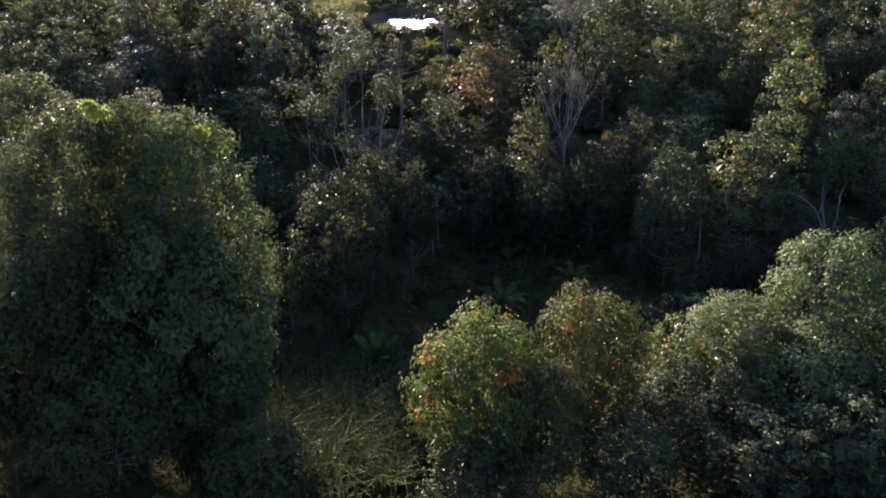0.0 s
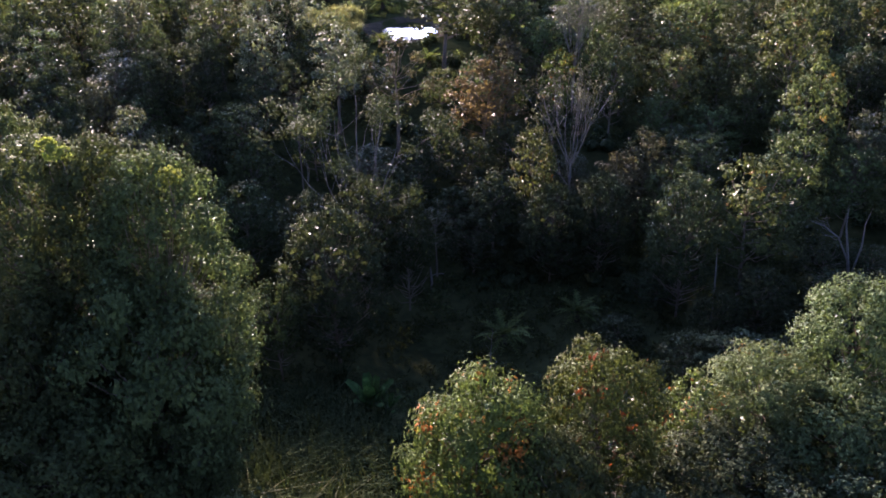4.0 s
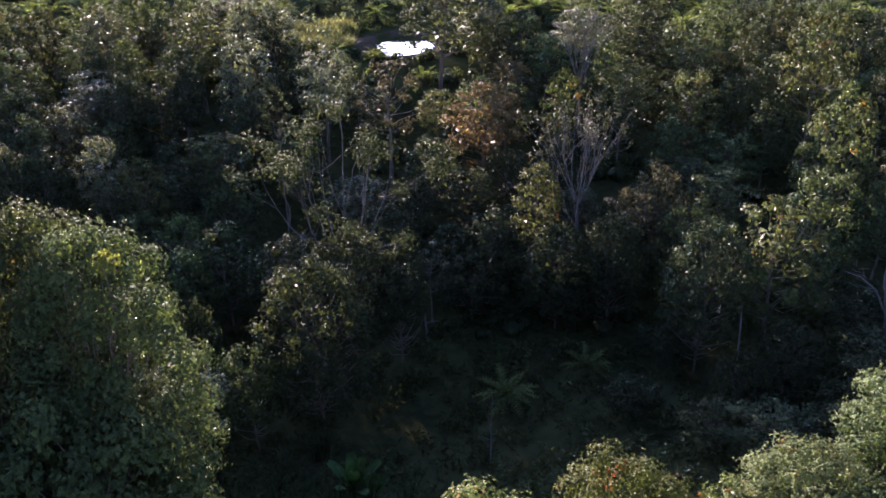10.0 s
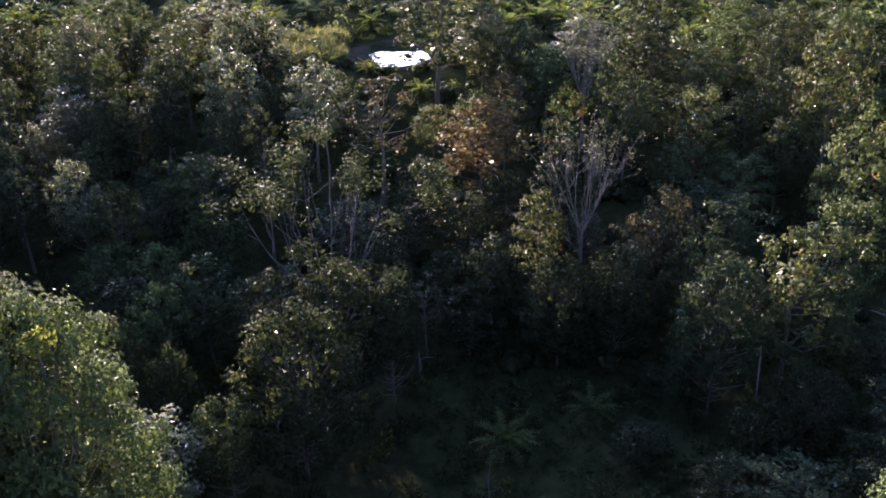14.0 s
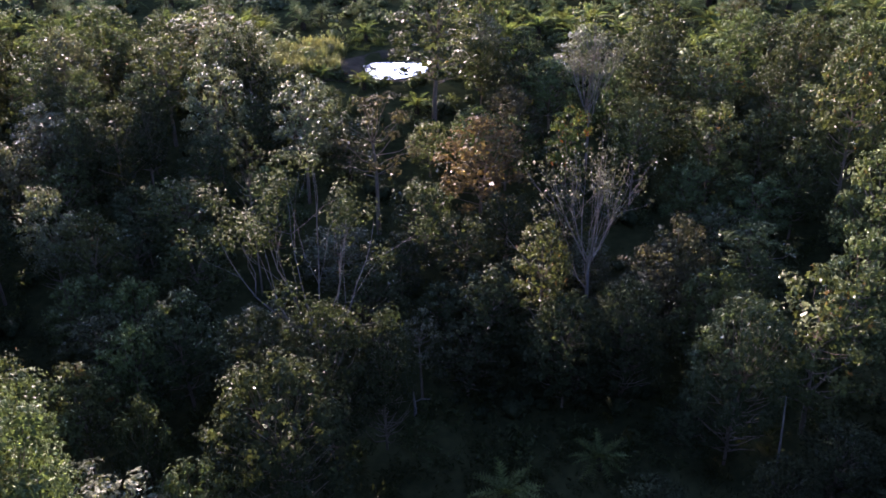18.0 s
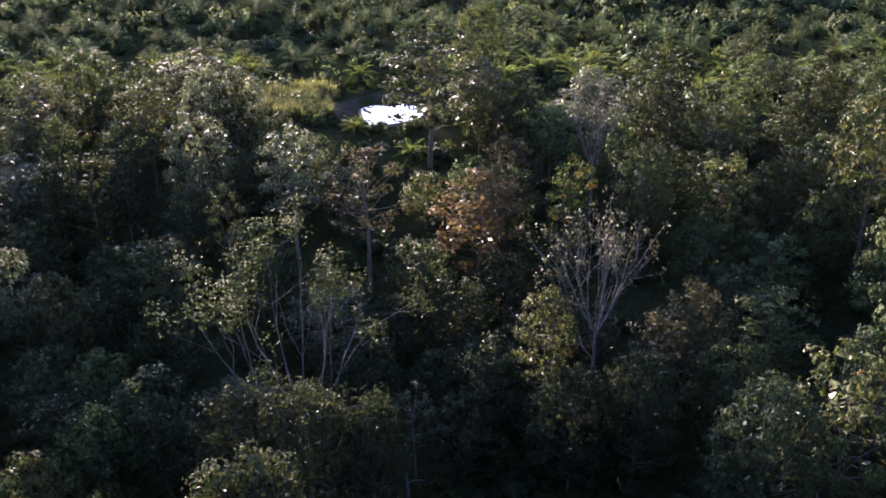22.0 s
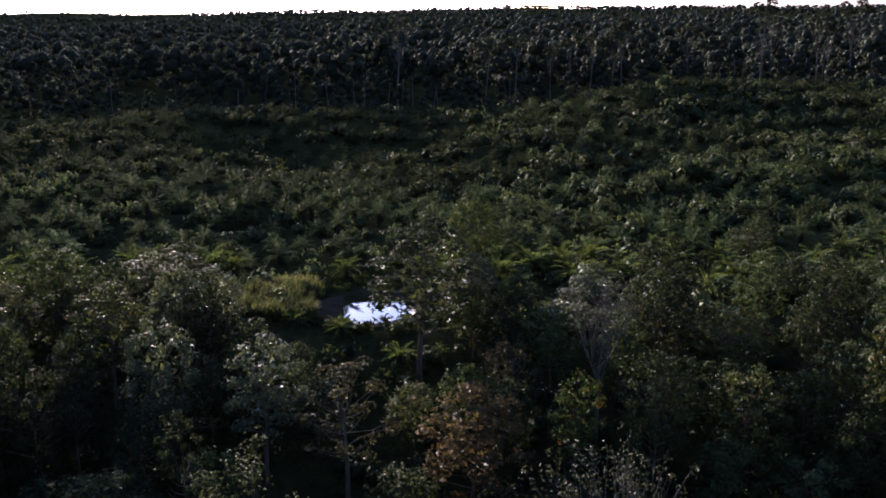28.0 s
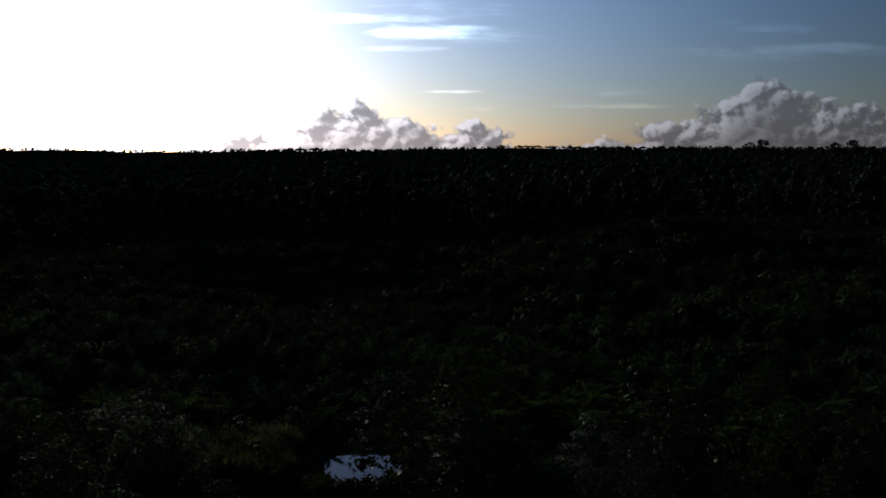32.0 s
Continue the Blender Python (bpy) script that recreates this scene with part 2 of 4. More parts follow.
    coat.inputs[1].default_value = shine
    l.new(edge_on.outputs[0], coat.inputs[0])
    mix = n.new("ShaderNodeMixShader")
    l.new(coat.outputs[0], mix.inputs[0])
    l.new(thin.outputs[0], mix.inputs[1])
    l.new(wax.outputs[0], mix.inputs[2])
    l.new(mix.outputs[0], out.inputs["Surface"])
    return m


def rough_material(name, c1, c2, scale, rough=0.9, bump=0.4, stretch=(1, 1, 1), c3=None):
    m, n, l = material(name)
    out = n.new("ShaderNodeOutputMaterial")
    co = n.new("ShaderNodeTexCoord")
    mp = n.new("ShaderNodeMapping")
    mp.inputs["Scale"].default_value = stretch
    l.new(co.outputs["Object"], mp.inputs["Vector"])
    big = n.new("ShaderNodeTexNoise")
    big.inputs["Scale"].default_value, big.inputs["Detail"].default_value = scale, 6.0
    fine = n.new("ShaderNodeTexNoise")
    fine.inputs["Scale"].default_value, fine.inputs["Detail"].default_value = scale * 9, 4.0
    l.new(mp.outputs[0], big.inputs["Vector"])
    l.new(mp.outputs[0], fine.inputs["Vector"])
    am = n.new("ShaderNodeMath")
    am.operation = "MULTIPLY_ADD"
    am.inputs[1].default_value = 0.5
    l.new(fine.outputs["Fac"], am.inputs[0])
    hm = n.new("ShaderNodeMath")
    hm.operation = "MULTIPLY"
    hm.inputs[1].default_value = 0.5
    l.new(big.outputs["Fac"], hm.inputs[0])
    l.new(hm.outputs[0], am.inputs[2])
    stops = [(0.35, c1), (0.62, c2)] + ([(0.72, c3)] if c3 else [])
    ramp = ramp_node(n, stops)
    l.new(am.outputs[0], ramp.inputs[0])
    bs = n.new("ShaderNodeBsdfDiffuse")
    bs.inputs["Roughness"].default_value = rough
    l.new(ramp.outputs[0], bs.inputs["Color"])
    bp = n.new("ShaderNodeBump")
    bp.inputs["Strength"].default_value = bump
    bp.inputs["Distance"].default_value = 0.3
    l.new(am.outputs[0], bp.inputs["Height"])
    l.new(bp.outputs[0], bs.inputs["Normal"])
    l.new(bs.outputs[0], out.inputs["Surface"])
    return m


LEAF = {
    "lime": leaf_material("leaf_lime", (0.0215, 0.0328, 0.0101), (0.0416, 0.0593, 0.0172), (0.0703, 0.0897, 0.0281), (0.19, 0.06, 0.018), 0.14),
    "green": leaf_material("leaf_green", (0.0186, 0.0272, 0.0117), (0.0374, 0.0518, 0.0207), (0.0670, 0.0855, 0.0356)),
    "olive": leaf_material("leaf_olive", (0.0193, 0.0271, 0.0107), (0.0396, 0.0508, 0.0201), (0.0711, 0.0827, 0.0325), (0.1296, 0.0648, 0.0216), 0.05),
    # dark green, taken deeper so the colour stands in for valley shade
    "dark": leaf_material("leaf_shade_dark", (0.0119, 0.0175, 0.0085), (0.0238, 0.0320, 0.0155), (0.0475, 0.0580, 0.0280)),
    "silver": leaf_material("leaf_silver", (0.0285, 0.0340, 0.0200), (0.0589, 0.0680, 0.0390), (0.1092, 0.1180, 0.0680), gloss=0.5, shine=0.09),
    "bronze": leaf_material("leaf_bronze", (0.037, 0.026, 0.0155), (0.074, 0.05, 0.027), (0.12, 0.086, 0.04), (0.12, 0.062, 0.024), 0.1),
    "brown": leaf_material("leaf_brown", (0.0258, 0.0270, 0.0160), (0.0506, 0.0500, 0.0270), (0.0874, 0.0840, 0.0440)),
    "palm": leaf_material("leaf_palm", (0.028, 0.040, 0.014), (0.055, 0.074, 0.025), (0.105, 0.125, 0.048), gloss=0.6, shine=0.004, through_light=0.22),
    "banana": leaf_material("leaf_banana", (0.016, 0.040, 0.014), (0.028, 0.064, 0.022), (0.045, 0.085, 0.03), through_light=0.3, shine=0.0),
    "reed": leaf_material("leaf_reed", (0.010, 0.017, 0.008), (0.019, 0.030, 0.013), (0.038, 0.050, 0.024), through_light=0.2, shine=0.0),
    "gold_grass": leaf_material("leaf_gold_grass", (0.04, 0.044, 0.02), (0.075, 0.08, 0.034), (0.13, 0.125, 0.056), through_light=0.4, shine=0.03),
    "plume": leaf_material("leaf_plume", (0.022, 0.026, 0.013), (0.043, 0.047, 0.022), (0.085, 0.083, 0.038), through_light=0.35, shine=0.03),
    "fern": leaf_material("leaf_fern", (0.0173, 0.0245, 0.0101), (0.0331, 0.0432, 0.0173), (0.0612, 0.0720, 0.0302), shine=0.03),
    "shrub": leaf_material("leaf_shrub", (0.0244, 0.0320, 0.0160), (0.0508, 0.0640, 0.0320), (0.0940, 0.1120, 0.0550), shine=0.025, through_light=0.32),
    "shoot": leaf_material("leaf_shoot", (0.06, 0.08, 0.018), (0.11, 0.135, 0.03), (0.17, 0.19, 0.05), through_light=0.4, shine=0.03),
    "far": leaf_material("leaf_far", (0.016, 0.021, 0.016), (0.030, 0.037, 0.027), (0.052, 0.06, 0.044), shine=0.02, through_light=0.2),
}
BARK = {
    "palm": rough_material("bark_palm", (0.022, 0.019, 0.014), (0.06, 0.05, 0.038), 2.0, stretch=(1, 1, 3)),
    "pale": rough_material("bark_pale", (0.068, 0.064, 0.057), (0.16, 0.15, 0.135), 1.2, bump=0.3, stretch=(2, 2, 0.5)),
    "brown": rough_material("bark_brown", (0.075, 0.058, 0.042), (0.17, 0.14, 0.11), 1.4, stretch=(2, 2, 0.4), c3=(0.22, 0.20, 0.16)),
}
M_GROUND = rough_material("forest_floor", (0.018, 0.022, 0.010), (0.045, 0.05, 0.02), 0.09, bump=0.6, c3=(0.07, 0.065, 0.03))
M_MUD = rough_material("wet_mud", (0.03, 0.026, 0.018), (0.075, 0.062, 0.044), 0.7, rough=0.55, bump=0.3)
M_DEAD = rough_material("dead_wood", (0.07, 0.063, 0.056), (0.16, 0.148, 0.132), 2.0, stretch=(3, 3, 0.5))
m_water, n, l = material("pond_water")
wo, wb, wn, wbp = n.new("ShaderNodeOutputMaterial"), n.new("ShaderNodeBsdfPrincipled"), n.new("ShaderNodeTexNoise"), n.new("ShaderNodeBump")
wb.inputs["Base Color"].default_value, wb.inputs["Roughness"].default_value = (0.05, 0.055, 0.045, 1), 0.03
wb.inputs["IOR"].default_value = 1.33
wn.inputs["Scale"].default_value, wbp.inputs["Strength"].default_value, wbp.inputs["Distance"].default_value = 1.4, 0.08, 0.05
l.new(wn.outputs["Fac"], wbp.inputs["Height"])
l.new(wbp.outputs[0], wb.inputs["Normal"])
l.new(wb.outputs[0], wo.inputs["Surface"])
# ---- the lie of the land ----
PROFILE = np.array([(-400, 20), (0, 17), (40, 14), (52, 10), (65, 6), (75, 3.5), (85, 0.6), (98, -1), (112, -1), (125, 1.5),
                    (140, 5), (155, 8.5), (168, 11.5), (178, 13.6), (200, 14.2), (240, 14.5), (300, 14.8), (360, 16), (405, 18),
                    (430, 17), (470, 12), (520, 14), (700, 16), (1200, 20), (2500, 32), (3500, 40), (5200, 44)], float)


def ground(x, y):
    """Height of the ground; works on numbers and arrays."""
    x, y = np.asarray(x, float), np.asarray(y, float)
    z = np.interp(y, PROFILE[:, 0], PROFILE[:, 1])
    s = np.clip(np.abs(x - 4) / 70, 0, 1)
    z = z + 6 * s * s * (3 - 2 * s) * np.clip((175 - y) / 60, 0, 1) * np.clip((y - 30) / 40, 0, 1)
    r = np.clip((x + 5) / 115, 0, 1)
    z = z + 10 * r * r * (3 - 2 * r) * np.exp(-((y - 395) / 120) ** 2)
    z = z - 5.5 * np.exp(-((x + 22) / 42) ** 2) * np.exp(-((y - 335) / 48) ** 2)
    z = z + 2.6 * np.sin(x * 0.035 + 0.8) * np.sin(y * 0.041) * np.clip((y - 220) / 60, 0, 1) * np.clip((440 - y) / 30, 0, 1)
    z = z + 1.5 * np.sin(y * 0.21 + 1.4 * np.sin(x * 0.043) + 0.7 * np.sin(x * 0.107 + 2)) * (0.6 + 0.4 * np.sin(x * 0.06 + y * 0.02)) * np.clip((y - 218) / 40, 0, 1) * np.clip((440 - y) / 30, 0, 1)
    z = z + 0.7 * np.sin(x * 0.071 + 1.3) * np.sin(y * 0.063) + 0.4 * np.sin(x * 0.19 + y * 0.11)
    far = np.clip((y - 900) / 1500, 0, 1)
    z = z + far * np.clip((x + 1200) / 3000, 0, 1) * 9
    z = z + far * (5 * np.sin(x * 0.0021 + 0.6) + 4 * np.sin(x * 0.0053 + y * 0.0013) + 3 * np.sin(x * 0.013 + 2))
    pond = np.exp(-(((x + 7.5) / 6.6) ** 4 + ((y - 192) / 6.6) ** 4))
    return z - pond * 1.6


def mesh_from(name, verts, faces, mats, smooth=False, index=None, normals=None):
    """A mesh from an (n, 3) array and an (m, k) array of corners."""
    verts, faces = np.asarray(verts, np.float32), np.asarray(faces, np.int32)
    me = bpy.data.meshes.new(name)
    me.vertices.add(len(verts))
    me.vertices.foreach_set("co", verts.ravel())
    k = faces.shape[1]
    me.loops.add(faces.size)
    me.loops.foreach_set("vertex_index", faces.ravel())
    me.polygons.add(len(faces))
    me.polygons.foreach_set("loop_start", np.arange(0, faces.size, k, dtype=np.int32))
    for m in mats:
        me.materials.append(m)
    if index is not None:
        me.polygons.foreach_set("material_index", np.asarray(index, np.int32))
    me.update(calc_edges=True)
    me.validate()
    me.polygons.foreach_set("use_smooth", np.full(len(faces), smooth or normals is not None))
    if normals is not None:
        me.normals_split_custom_set_from_vertices(np.asarray(normals, np.float32))
    return me


def grid_mesh(name, xs, ys, height, mat):
    gx, gy = np.meshgrid(xs, ys)
    v = np.stack([gx, gy, height(gx, gy)], -1).reshape(-1, 3)
    nx = len(xs)
    i = (np.arange(len(ys) - 1)[:, None] * nx + np.arange(nx - 1)[None]).ravel()
    return mesh_from(name, v, np.stack([i, i + 1, i + nx + 1, i + nx], 1), [mat], True)


xs = np.concatenate([np.linspace(-4200, -260, 34), np.linspace(-250, 250, 126), np.linspace(260, 4200, 34)])
ys = np.concatenate([np.linspace(-900, 0, 10), np.linspace(10, 560, 140), np.linspace(580, 4950, 70)])
land = tagged(new("ground", grid_mesh("ground", xs, ys, ground, M_GROUND)), "dark damp forest floor rolling to a hazy horizon", "ground", kind="structure")

# ---- the pond ----
bm = bmesh.new()
ring = [bm.verts.new((-7.5 + 6.5 * math.cos(q) * (1 + 0.12 * math.sin(3 * q + 1)), 192 + 6.3 * math.sin(q) * (1 + 0.1 * math.sin(2 * q)), 0)) for q in np.linspace(0, math.tau, 40, endpoint=False)]
bm.faces.new(ring)
me = bpy.data.meshes.new("pond")
bm.to_mesh(me)
bm.free()
me.materials.append(m_water)
pond = tagged(new("pond", me), "still pond mirroring the bright sky among palms", "pond", kind="structure")
pond.location.z = float(ground(-7.5, 192)) + 0.75


def bank(q, k):
    """Points of the pond's muddy rim: k = 0 at the water, 1 outside; wider on the west, where a wet channel runs in."""
    west = max(0.0, -math.cos(q - 0.25)) ** 3
    rx, ry = 6.1 + k * (3.0 + 9.0 * west), 5.9 + k * 2.4
    x, y = -7.5 + rx * math.cos(q), 192 + ry * math.sin(q) - 3.5 * k * west
    return (x, y, max(float(ground(x, y)) + 0.10, pond.location.z - 0.12 + 0.25 * k))


rim = np.array([bank(q, k) for k in np.linspace(0, 1, 7) for q in np.linspace(0, math.tau, 72, endpoint=False)])
i, j = np.meshgrid(np.arange(6), np.arange(72), indexing="ij")
rim_faces = np.stack([i * 72 + j, i * 72 + (j + 1) % 72, (i + 1) * 72 + (j + 1) % 72, (i + 1) * 72 + j], -1).reshape(-1, 4)
tagged(new("mud_bank", mesh_from("mud_bank", rim, rim_faces, [M_MUD], True)), "wet brown mud bank round the pond", "bank", kind="structure")


# ---- making plants ----
def tube(path, radii, sides=5):
    """Corners and faces of a bent tapering tube."""
    path, radii = np.asarray(path, float), np.asarray(radii, float)
    t = np.gradient(path, axis=0)
    t /= np.linalg.norm(t, axis=1, keepdims=True) + 1e-9
    ref = np.where(np.abs(t[:, 2:3]) > 0.9, np.array([[1.0, 0, 0]]), np.array([[0, 0, 1.0]]))
    u = np.cross(t, ref)
    u /= np.linalg.norm(u, axis=1, keepdims=True) + 1e-9
    w = np.cross(t, u)
    q = np.linspace(0, math.tau, sides, endpoint=False)
    v = path[:, None] + radii[:, None, None] * (np.cos(q)[None, :, None] * u[:, None] + np.sin(q)[None, :, None] * w[:, None])
    n_ = len(path)
    i, j = np.meshgrid(np.arange(n_ - 1), np.arange(sides), indexing="ij")
    a_, b_ = i * sides + j, i * sides + (j + 1) % sides
    return v.reshape(-1, 3), np.stack([a_, b_, b_ + sides, a_ + sides], -1).reshape(-1, 4)


def joined(pieces):
    vs, fs, base = [], [], 0
    for v, f in pieces:
        vs.append(v)
        fs.append(f + base)
        base += len(v)
    return np.concatenate(vs), np.concatenate(fs)


def unit(v):
    return v / (np.linalg.norm(v, axis=-1, keepdims=True) + 1e-9)


def leaf_quads(rng, centre, axis, normal, length, width):
    """Folded lozenge leaves: base, side, tip, side."""
    axis = unit(axis)
    side = unit(np.cross(axis, normal))
    up = np.cross(side, axis)
    length, width = length[:, None], width[:, None]
    v = np.stack([centre,
                  centre + axis * length * 0.45 + side * width * 0.5 + up * length * 0.10,
                  centre + axis * length - up * length * 0.12,
                  centre + axis * length * 0.45 - side * width * 0.5 + up * length * 0.10], 1)
    k = np.arange(len(centre))[:, None] * 4
    f = np.concatenate([k + [0, 1, 2], k + [0, 2, 3]], 1).reshape(-1, 3)
    return v.reshape(-1, 3), f


def leaf_tris(centre, axis, normal, length, width):
    """Simple pointed leaves, their upper sides turned the way the normals say."""
    axis = unit(axis)
    side = unit(np.cross(axis, normal)) * width[:, None] * 0.5
    v = np.stack([centre - side, centre + axis * length[:, None], centre + side], 1)
    g = np.cross(v[:, 1] - v[:, 0], v[:, 2] - v[:, 0])
    back = (g * normal).sum(1) < 0
    v[back] = v[back][:, ::-1]
    return v.reshape(-1, 3), np.arange(len(centre) * 3).reshape(-1, 3)


def twig_leaves(rng, at, out, per, size, droop=0.3, slim=0.5, plain=False, heart=None, keep=None):
    """A rosette of leaves round every twig end; with a heart, keep gathers normals that round off the clump."""
    n_ = len(at)
    at, out = np.repeat(at, per, 0), np.repeat(out, per, 0)
    spread = unit(rng.normal(size=(n_ * per, 3)) + out * 0.7 + np.array([0, 0, -droop]))
    nrm = unit(out * 0.6 + np.array([0, 0, 0.8]) + 0.5 * rng.normal(size=(n_ * per, 3)))
    length = size * rng.uniform(0.65, 1.3, n_ * per)
    if plain:
        ring = rng.normal(size=(n_ * per, 3))
        ring = unit(ring - (ring * out).sum(1, keepdims=True) * out)
        spread = unit(ring + out * rng.uniform(0.05, 0.8, (n_ * per, 1)) + np.array([0, 0, -0.15]))
        nrm = unit(out * 0.6 + np.array([0, 0, 0.5]) + 0.5 * rng.normal(size=(n_ * per, 3)))
        if keep is not None:
            nrm = unit(nrm + 0.25 * unit(at - heart))
            keep.append(np.repeat(unit(0.85 * nrm + 0.4 * out + 0.35 * unit(at - heart) + [0, 0, 0.1]), 3, 0))
        return leaf_tris(at + spread * size * 0.12 + rng.normal(size=at.shape) * size * 0.12, spread, nrm, length, length * slim * 1.25)
    return leaf_quads(rng, at + spread * size * 0.15 + rng.normal(size=at.shape) * size * 0.25, spread, nrm, length, length * slim)


def inner_leaves(rng, c, radii, n_, size, heart):
    """Large leaves at all angles that fill the inside of a clump; also their normals."""
    d = unit(rng.normal(size=(n_, 3)))
    at = c + d * radii * rng.uniform(0.25, 1.0, (n_, 1)) ** 0.6
    nrm = unit(d * 0.7 + rng.normal(size=(n_, 3)) * 0.7 + [0, 0, 0.3])
    axis = unit(np.cross(nrm, rng.normal(size=(n_, 3))))
    length = size * rng.uniform(0.7, 1.2, n_)
    v, f = leaf_tris(at - axis * length[:, None] * 0.5, axis, nrm, length, length * 0.85)
    return v, f, np.repeat(unit(nrm + 0.5 * d + 0.3 * unit(at - heart)), 3, 0)


def hull(rng, centre, radii, around=7, rings=3, rough=0.6):
    """The dense inner mass of a clump: a closed, dented dome; also its normals."""
    lat = np.linspace(-0.9, 1.25, rings)
    q = np.linspace(0, math.tau, around, endpoint=False)
    d = np.concatenate([np.stack([math.cos(a_) * np.cos(q + 0.4 * k), math.cos(a_) * np.sin(q + 0.4 * k), np.full(around, math.sin(a_))], 1) for k, a_ in enumerate(lat)] + [np.array([[0, 0, 1.0]])])
    v = centre + d * radii * rng.uniform(0.82, 1.08, (len(d), 1))
    i, j = np.meshgrid(np.arange(rings - 1), np.arange(around), indexing="ij")
    a_, b_ = (i * around + j).ravel(), (i * around + (j + 1) % around).ravel()
    k = np.arange(around)
    top = np.stack([(rings - 1) * around + k, (rings - 1) * around + (k + 1) % around, np.full(around, rings * around)], 1)
    f = np.concatenate([np.stack([a_, b_, b_ + around], 1), np.stack([a_, b_ + around, a_ + around], 1), top])
    return v, f, unit(d * [1, 1, 1.1] + rng.normal(size=d.shape) * rough)


def limb(rng, p0, p1, r0, r1, bend=0.12, steps=5, sides=4):
    """A limb from p0 to p1 that first leaves sideways and then turns up."""
    p0, p1 = np.asarray(p0, float), np.asarray(p1, float)
    s = np.linspace(0, 1, steps)[:, None]
    path = p0 + (p1 - p0) * s
    d = np.linalg.norm(p1 - p0)
    path += np.sin(s * math.pi) * (rng.normal(size=3) * bend * 0.5 + np.array([0, 0, -0.6 * bend])) * d
    path[1:-1] += rng.normal(size=(steps - 2, 3)) * d * 0.025
    return tube(path, np.linspace(r0, r1, steps), sides)


def make_tree(seed, H, R, crown_from, clumps, twigs, per, size, shape="round", bark="brown", leaf="green", name="tree"):
    """One broadleaved tree: a trunk with its limbs, and a lumpy crown of rounded clumps, each thick with leaf rosettes."""
    rng = np.random.default_rng(seed)
    root = new(name)
    open_crown = shape in ("vase", "sparse")
    z0 = H * crown_from
    ch = (H - z0) / 2
    mid = np.array([0, 0, z0 + ch])
    lean = rng.normal(size=2) * H * 0.02
    top = z0 + (0.35 if shape == "vase" else 1.1) * ch
    s = np.linspace(0, 1, 8)
    trunk = np.stack([lean[0] * s * s + 0.12 * np.sin(s * 5 + seed), lean[1] * s * s + 0.12 * np.cos(s * 4), s * top], 1)
    trunk[0, 2] = -1.5
    r_base = 0.010 * H + 0.04
    wood = [tube(trunk, r_base * (1.15 - 0.75 * s), 6)]
    cs, rs = [], []
    for k in range(clumps):
        th = k * 2.39996 + rng.uniform(-0.35, 0.35)
        h = rng.uniform(0.1, 1) if shape == "vase" else -0.72 + 1.72 * (k + rng.uniform(0.1, 0.9)) / clumps
        rad = math.sqrt(max(0.02, 1 - h * h)) * rng.uniform(0.78, 1.04)
        rc = R * (rng.uniform(0.14, 0.24) if open_crown else rng.uniform(0.19, 0.29)) * (0.82 if shape == "dome" else rng.uniform(0.85, 1.15))
        lift = 1.0 if shape == "dome" else rng.uniform(0.78, 1.06)
        cs.append(mid + np.array([rad * (R - rc * 0.55) * math.cos(th), rad * (R - rc * 0.55) * math.sin(th), h * lift * (ch - rc * 0.55)]))
        rs.append(rc)
    cs, rs = np.array(cs), np.array(rs)
    heart = mid - [0, 0, ch * 0.5]
    core = np.array([0.4 * R, 0.4 * R, 0.45 * ch])
    flat = np.array([1.1, 1.1, 0.82])
    at, out = [], []
    share = twigs * 2.4 * rs ** 2 / (rs ** 2).sum()
    for k, (c, rc) in enumerate(zip(cs, rs)):
        k0 = rng.uniform(0.62, 0.98) if shape == "vase" else np.clip((c[2] - 0.55 * np.hypot(c[0], c[1])) / top, crown_from * 0.8, 0.95)
        p0 = [np.interp(k0, s, trunk[:, a_]) for a_ in range(3)]
        wood.append(limb(rng, p0, c, r_base * 0.42 * (1.2 - k0) + 0.03, 0.025, bend=0.1, steps=4, sides=3))
        n_ = max(4, int(share[k]))
        d = unit(rng.normal(size=(n_, 3)) + np.array([0, 0, 0.35]) + unit(c - mid) * 0.55)
        p = c + d * rc * flat * (rng.uniform(0.68, 1.1, (n_, 1)) + 0.3 * (rng.random((n_, 1)) < 0.07))
        gap = np.linalg.norm((p[:, None] - cs[None]) / flat, axis=2) / rs[None]
        gap[:, k] = 9
        keep = gap.min(1) > 0.75
        if not open_crown:
            keep &= np.linalg.norm((p - mid) / core, axis=1) > 1.0
        at.append(p[keep])
        out.append(d[keep])
    at, out = np.concatenate(at), np.concatenate(out)
    if len(at) > twigs:
        pick = rng.permutation(len(at))[:twigs]
        at, out = at[pick], out[pick]
    v, f = joined(wood)
    tr_ = new("trunk", mesh_from(name + "_trunk", v, f, [BARK[bark]], True))
    tr_.parent = root
    soft = []
    packs = [twig_leaves(rng, at, out, per, size, plain=True, heart=heart, keep=soft)]
    if shape != "vase":
        fill_size = (0.42 if size < 0.18 else 0.56) * (0.8 if open_crown else 1.0)
        for c, rc in zip(cs, rs):
            n_ = int((18 if open_crown else 42) * (rc / 1.4) ** 2 * (0.56 / fill_size) ** 2)
            v, f, nn = inner_leaves(rng, c - [0, 0, 0.05 * rc], rc * flat * 0.66, max(8, n_), fill_size, heart)
            packs.append((v, f))
            soft.append(nn)
        if not open_crown:
            v, f, nn = inner_leaves(rng, mid, core * 1.35, 170, 0.16 * R, heart)
            packs.append((v, f))
            soft.append(nn)
    v, f = joined(packs)
    cr_ = new("crown", mesh_from(name + "_crown", v, f, [LEAF[leaf]], normals=np.concatenate(soft)))
